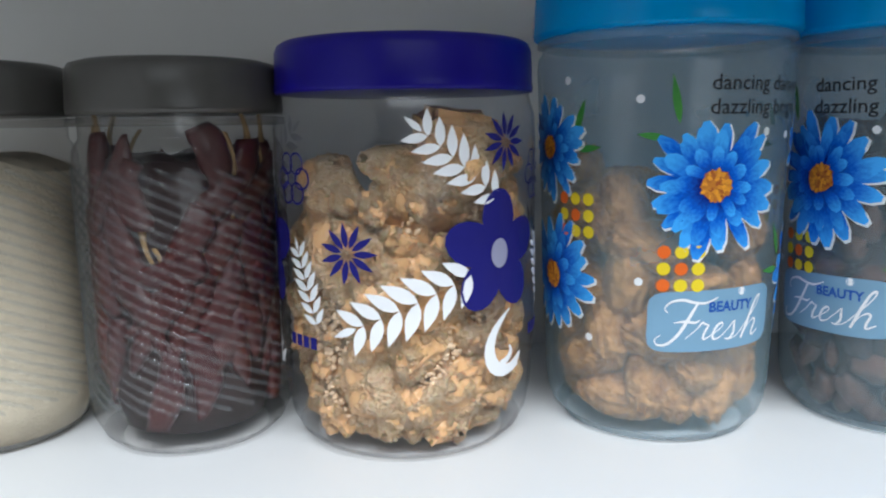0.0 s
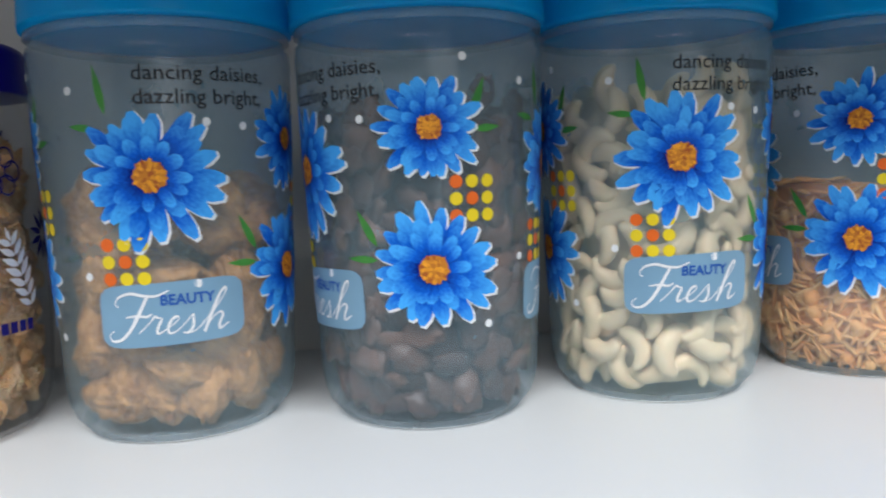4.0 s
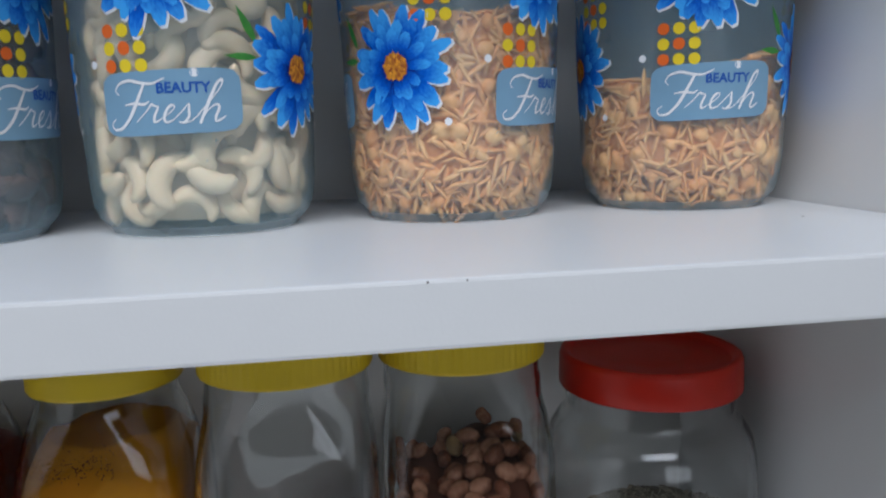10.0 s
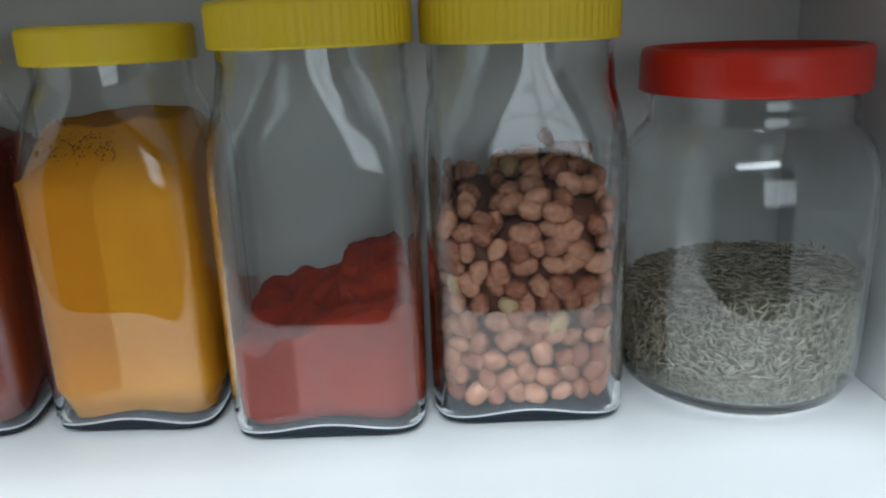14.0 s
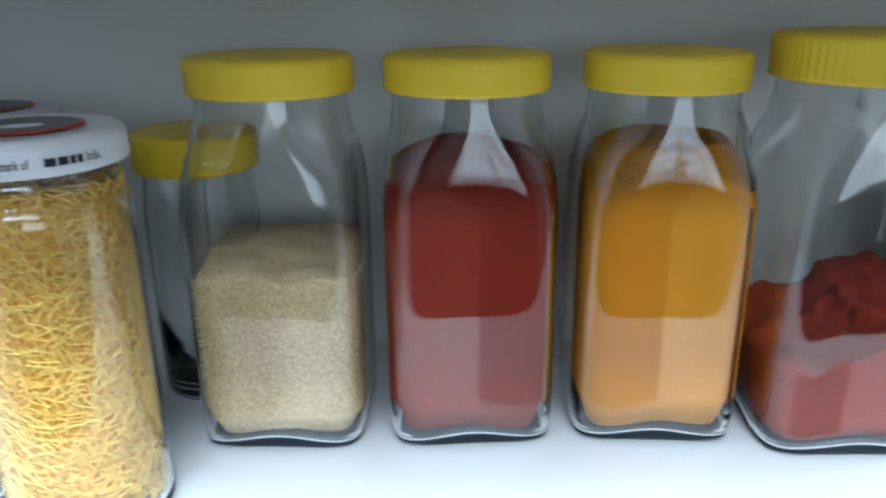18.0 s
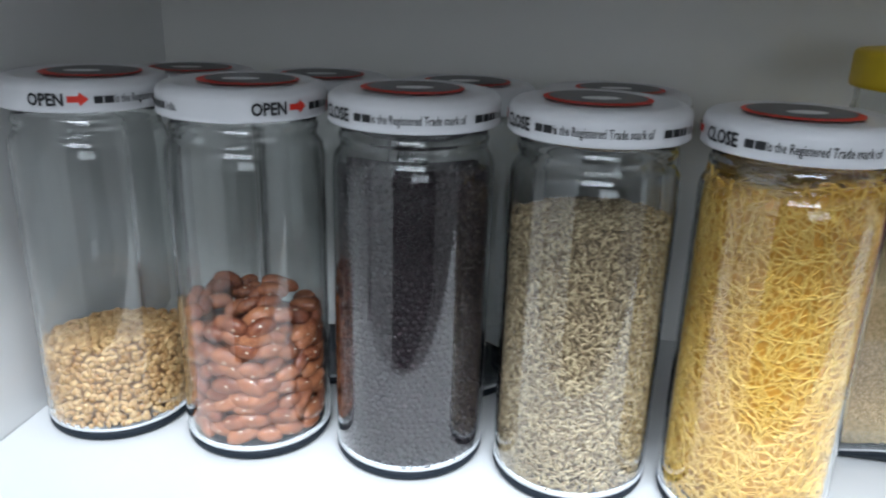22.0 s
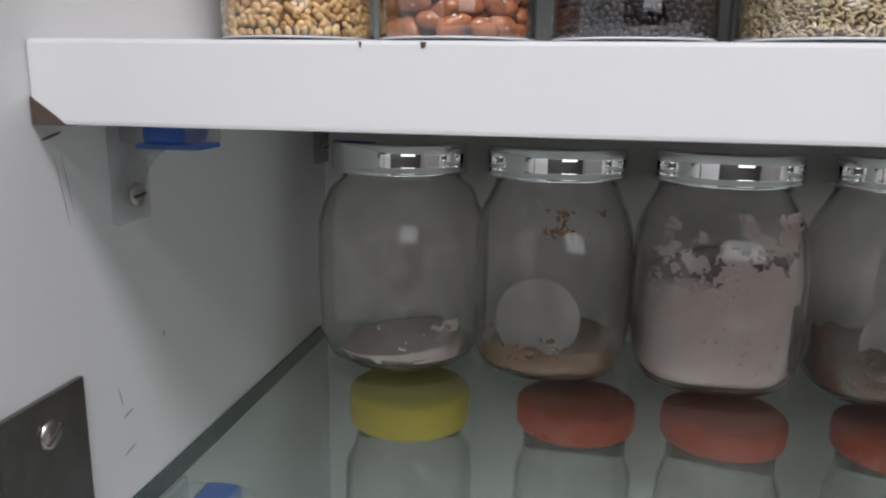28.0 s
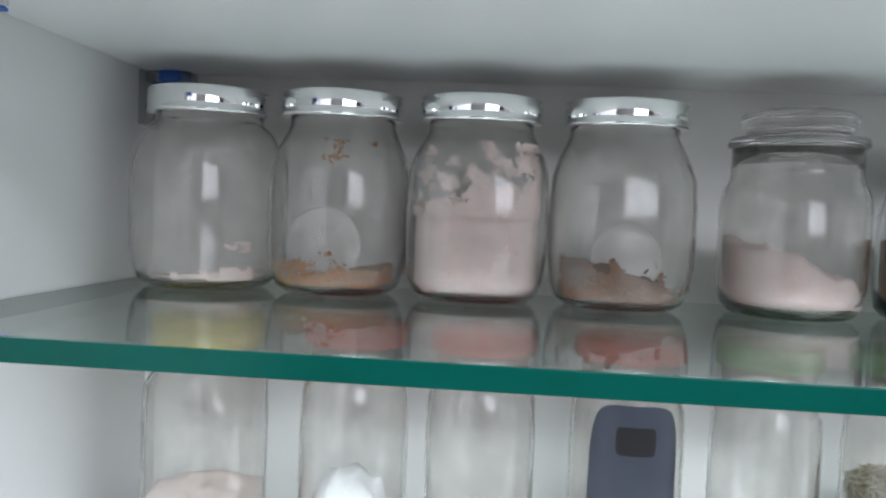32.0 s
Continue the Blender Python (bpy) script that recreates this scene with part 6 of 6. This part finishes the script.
cling("powder_smear", 0.0620, 0.0445, 2.0, -0.034, 0.036, 0.006, 0.030, lambda u, h: 0.05 - (h - 0.006) * 45 + u * 14, PALE_POWDER, 30.0, "pale powder clinging to the glass", "powder")
specks = [(np.array([rng.uniform(-0.028, 0.03), -0.0388, rng.uniform(0.008, 0.05)]), (0, -1, 0)) for _ in range(18)]
grains("powder_specks", specks, (0.0009, 0.0003, 0.0003), SPICK, (0.2320, CY, GZ), "dark specks in the pale powder", "specks", rng)
solid("powder_residue", 0.034, 2, 0.0056, lambda x, y: 0.0095 + 0.12 * x, PALE_POWDER, (0.0620, CY, GZ), "thin layer of pale powder", "powder", 48, 12)
solid("spice_residue", 0.034, 2.4, 0.0056, lambda x, y: 0.014 + 0.13 * x + nz(x, y, 80, 0.004), OCHRE_DUST, (0.1465, CY, GZ), "ochre spice powder at the bottom", "spice", 48, 14)
solid("spice_residue", 0.034, 2.5, 0.0056, lambda x, y: 0.020 - 0.22 * x + nz(x, y, 80, 0.008), BROWN_DUST, (0.3185, CY, GZ), "brown spice remains at the bottom", "spice", 48, 14)
# Added discs inside the jars stand in for round flats of their glass.
for x, dx, r in ((0.1465, -0.006, 0.0225), (0.3185, 0.002, 0.0205)):
    v, f = loft([(r * 0.96, -0.0004), (r, 0.0), (r, 0.0012), (r * 0.96, 0.0016)], 40)
    tagged(part("inner_disc", ([(x + dx + a, CY - 0.018 + c, GZ + 0.030 + b) for a, b, c in v], f), DISC), "milky disc added for the round flat of the jar's glass", "disc")
# stoppered jar
sj = thing("stoppered_jar", pose(0.4200, CY, GZ), "clear glass jar with glass stopper and pale salt", "jar")
see_through(part("body", vessel([(0.030, 0, 2), (0.035, 0.001, 2), (0.039, 0.006, 2), (0.0415, 0.018, 2), (0.042, 0.04, 2), (0.042, 0.064, 2), (0.040, 0.074, 2), (0.0372, 0.079, 2), (0.0364, 0.084, 2), (0.0364, 0.098, 2)], 0.002, 0.005, 80), GLASS_DUSTY, sj))
see_through(part("stopper", loft([(0.026, 0.087), (0.0335, 0.0875), (0.0335, 0.0975), (0.0385, 0.0992), (0.0392, 0.1015), (0.0382, 0.1040), (0.030, 0.1055), (0.0285, 0.1090), (0.0320, 0.1115), (0.0330, 0.1155), (0.0315, 0.1190), (0.022, 0.1215)], 72), GLASS_DUSTY, sj, "ground glass stopper with a round knob"))
solid("salt", 0.0388, 2, 0.0055, lambda x, y: 0.030 - 0.36 * x + nz(x, y, 60, 0.007) + nz(x, y, 190, 0.004), PALE_POWDER, (0.4200, CY, GZ), "sloping heap of pale pink salt", "salt", 64, 20)
nj = thing("storage_jar", pose(0.513, CY, GZ), "glass jar of dark orange spice", "jar")
see_through(part("body", vessel([(0.030, 0, 2), (0.036, 0.001, 2), (0.040, 0.006, 2), (0.041, 0.02, 2), (0.041, 0.06, 2), (0.037, 0.075, 2), (0.034, 0.08, 2), (0.034, 0.094, 2)], 0.002, 0.005, 72), GLASS, nj))
part("lid", loft([(0.034, 0.086), (0.0375, 0.086), (0.0375, 0.104), (0.036, 0.106), (0.02, 0.1062)], 64), CHROME, nj, "shiny chrome screw lid")
solid("spice", 0.0378, 2, 0.0055, lambda x, y: 0.046 + nz(x, y, 60, 0.004), OCHRE_DUST, (0.513, CY, GZ), "dark orange ground spice", "spice", 48, 14)

# ---- below the glass: tall jars ----
LZ, LY = LOW + 0.0005, 0.196
ORANGE_LID = material("orange_red_plastic", (0.66, 0.085, 0.035), 0.4, var=0.3, var_scale=40)
GREEN_LID = material("leaf_green_plastic", (0.08, 0.36, 0.07), 0.4, var=0.3, var_scale=40)
COTTON = material("white_cotton", (0.86, 0.86, 0.86), 0.95, var=0.2, var_scale=60, bump=0.8, bump_scale=160)
DARK_LABEL = material("slate_label", (0.055, 0.062, 0.085), 0.4, var=0.4, var_scale=30)
BLACK_LABEL = material("black_label", (0.012, 0.012, 0.014), 0.5)
HERB = material("dry_herb", (0.20, 0.17, 0.10), 0.8, island=1.0, second=(0.34, 0.29, 0.18))


def tall_jar(x, r, lid_mat, label, lid_label, square=2.0, lid_foot=0.1715):
    j = thing("tall_jar", pose(x, LY, LZ), label, "jar", "tall jars under the glass shelf")
    see_through(part("body", vessel([(r - 0.007, 0, square), (r - 0.003, 0.001, square), (r - 0.0006, 0.005, square), (r, 0.012, square), (r, 0.06, square), (r, 0.12, square), (r - 0.001, 0.143, square), (r - 0.004, 0.152, 2), (r - 0.0052, 0.158, 2), (r - 0.0052, 0.176, 2)], 0.002, 0.005, 80), GLASS_DUSTY, j))
    part("lid", ridged_lid(r - 0.001, lid_foot, 0.1845, 0, 0), lid_mat, j, lid_label)
    return j


tall_jar(0.0700, 0.0350, YELLOW, "tall glass jar with pinkish powder, yellow lid", "yellow plastic screw lid", 3.0, 0.166)
tall_jar(0.1630, 0.0330, ORANGE_LID, "tall glass jar holding white cotton, red lid", "orange-red screw lid")
tall_jar(0.2400, 0.0330, ORANGE_LID, "tall glass jar with a little dark spice, red lid", "orange-red screw lid")
lj = tall_jar(0.3270, 0.0335, ORANGE_LID, "tall glass jar with a slate blue label, red lid", "orange-red screw lid")
tall_jar(0.4070, 0.0310, GREEN_LID, "tall glass jar, nearly empty, green lid", "leaf green screw lid")
tall_jar(0.4850, 0.0320, GREEN_LID, "tall glass jar of dry herbs, green lid", "leaf green screw lid")
q = patch(0.027, 0.065, 5, 24, 10)
lab = decal("label_print", q, DARK_LABEL, lj, 0.0335, 0, 0.085, label="slate blue paper label")
decal("label_patch", shift(patch(0.011, 0.008, 8, 12, 4), 0, 0.045, 0.0004), BLACK_LABEL, lab, 0.0335, 0, 0.085)
solid("pink_powder", 0.0328, 2.8, 0.0055, lambda x, y: 0.074 + nz(x, y, 60, 0.004), PALE_POWDER, (0.0700, LY, LZ), "pinkish powder in the tall jar", "powder", 48, 14)
bm = bmesh.new()
bmesh.ops.create_icosphere(bm, subdivisions=4, radius=1)
for v in bm.verts:
    k = 1 + 0.16 * noise.fractal(v.co * 2.6, 0.9, 2.0, 4)
    v.co = Vector((0.163 + v.co.x * 0.0275 * k, LY + v.co.y * 0.0275 * k, LZ + 0.051 + v.co.z * 0.042 * k))
for f in bm.faces:
    f.smooth = True
tagged(part("cotton_wad", bm, COTTON), "fluffy white cotton wad in the jar", "cotton")
solid("dark_spice", 0.0308, 2, 0.0055, lambda x, y: 0.066 + nz(x, y, 70, 0.004), BROWN_DUST, (0.2400, LY, LZ), "dark brown ground spice", "spice", 48, 14)
at = (0.4850, LY, LZ)
top = lambda x, y: 0.105 + nz(x, y, 60, 0.008)
sp = wall_spots(rng, 0.030, 2, 0.02, 0.115, 0.0045, 0.0030, 0.002, 0.5, 110, top) + [(p, (0, 0, 1)) for p in top_spots(rng, 0.029, 2, top, 0.004)]
grains("dry_herbs", sp, (0.0045, 0.0016, 0.0009), HERB, at, "crumbled grey-green dry herbs", "herbs", rng, 0.5, ball(4, 3, 1, 1, 1))
solid("herb_heap", 0.0275, 2, 0.006, lambda x, y: top(x, y) - 0.002, HERB, at, "heap of dry herbs", "herbs")
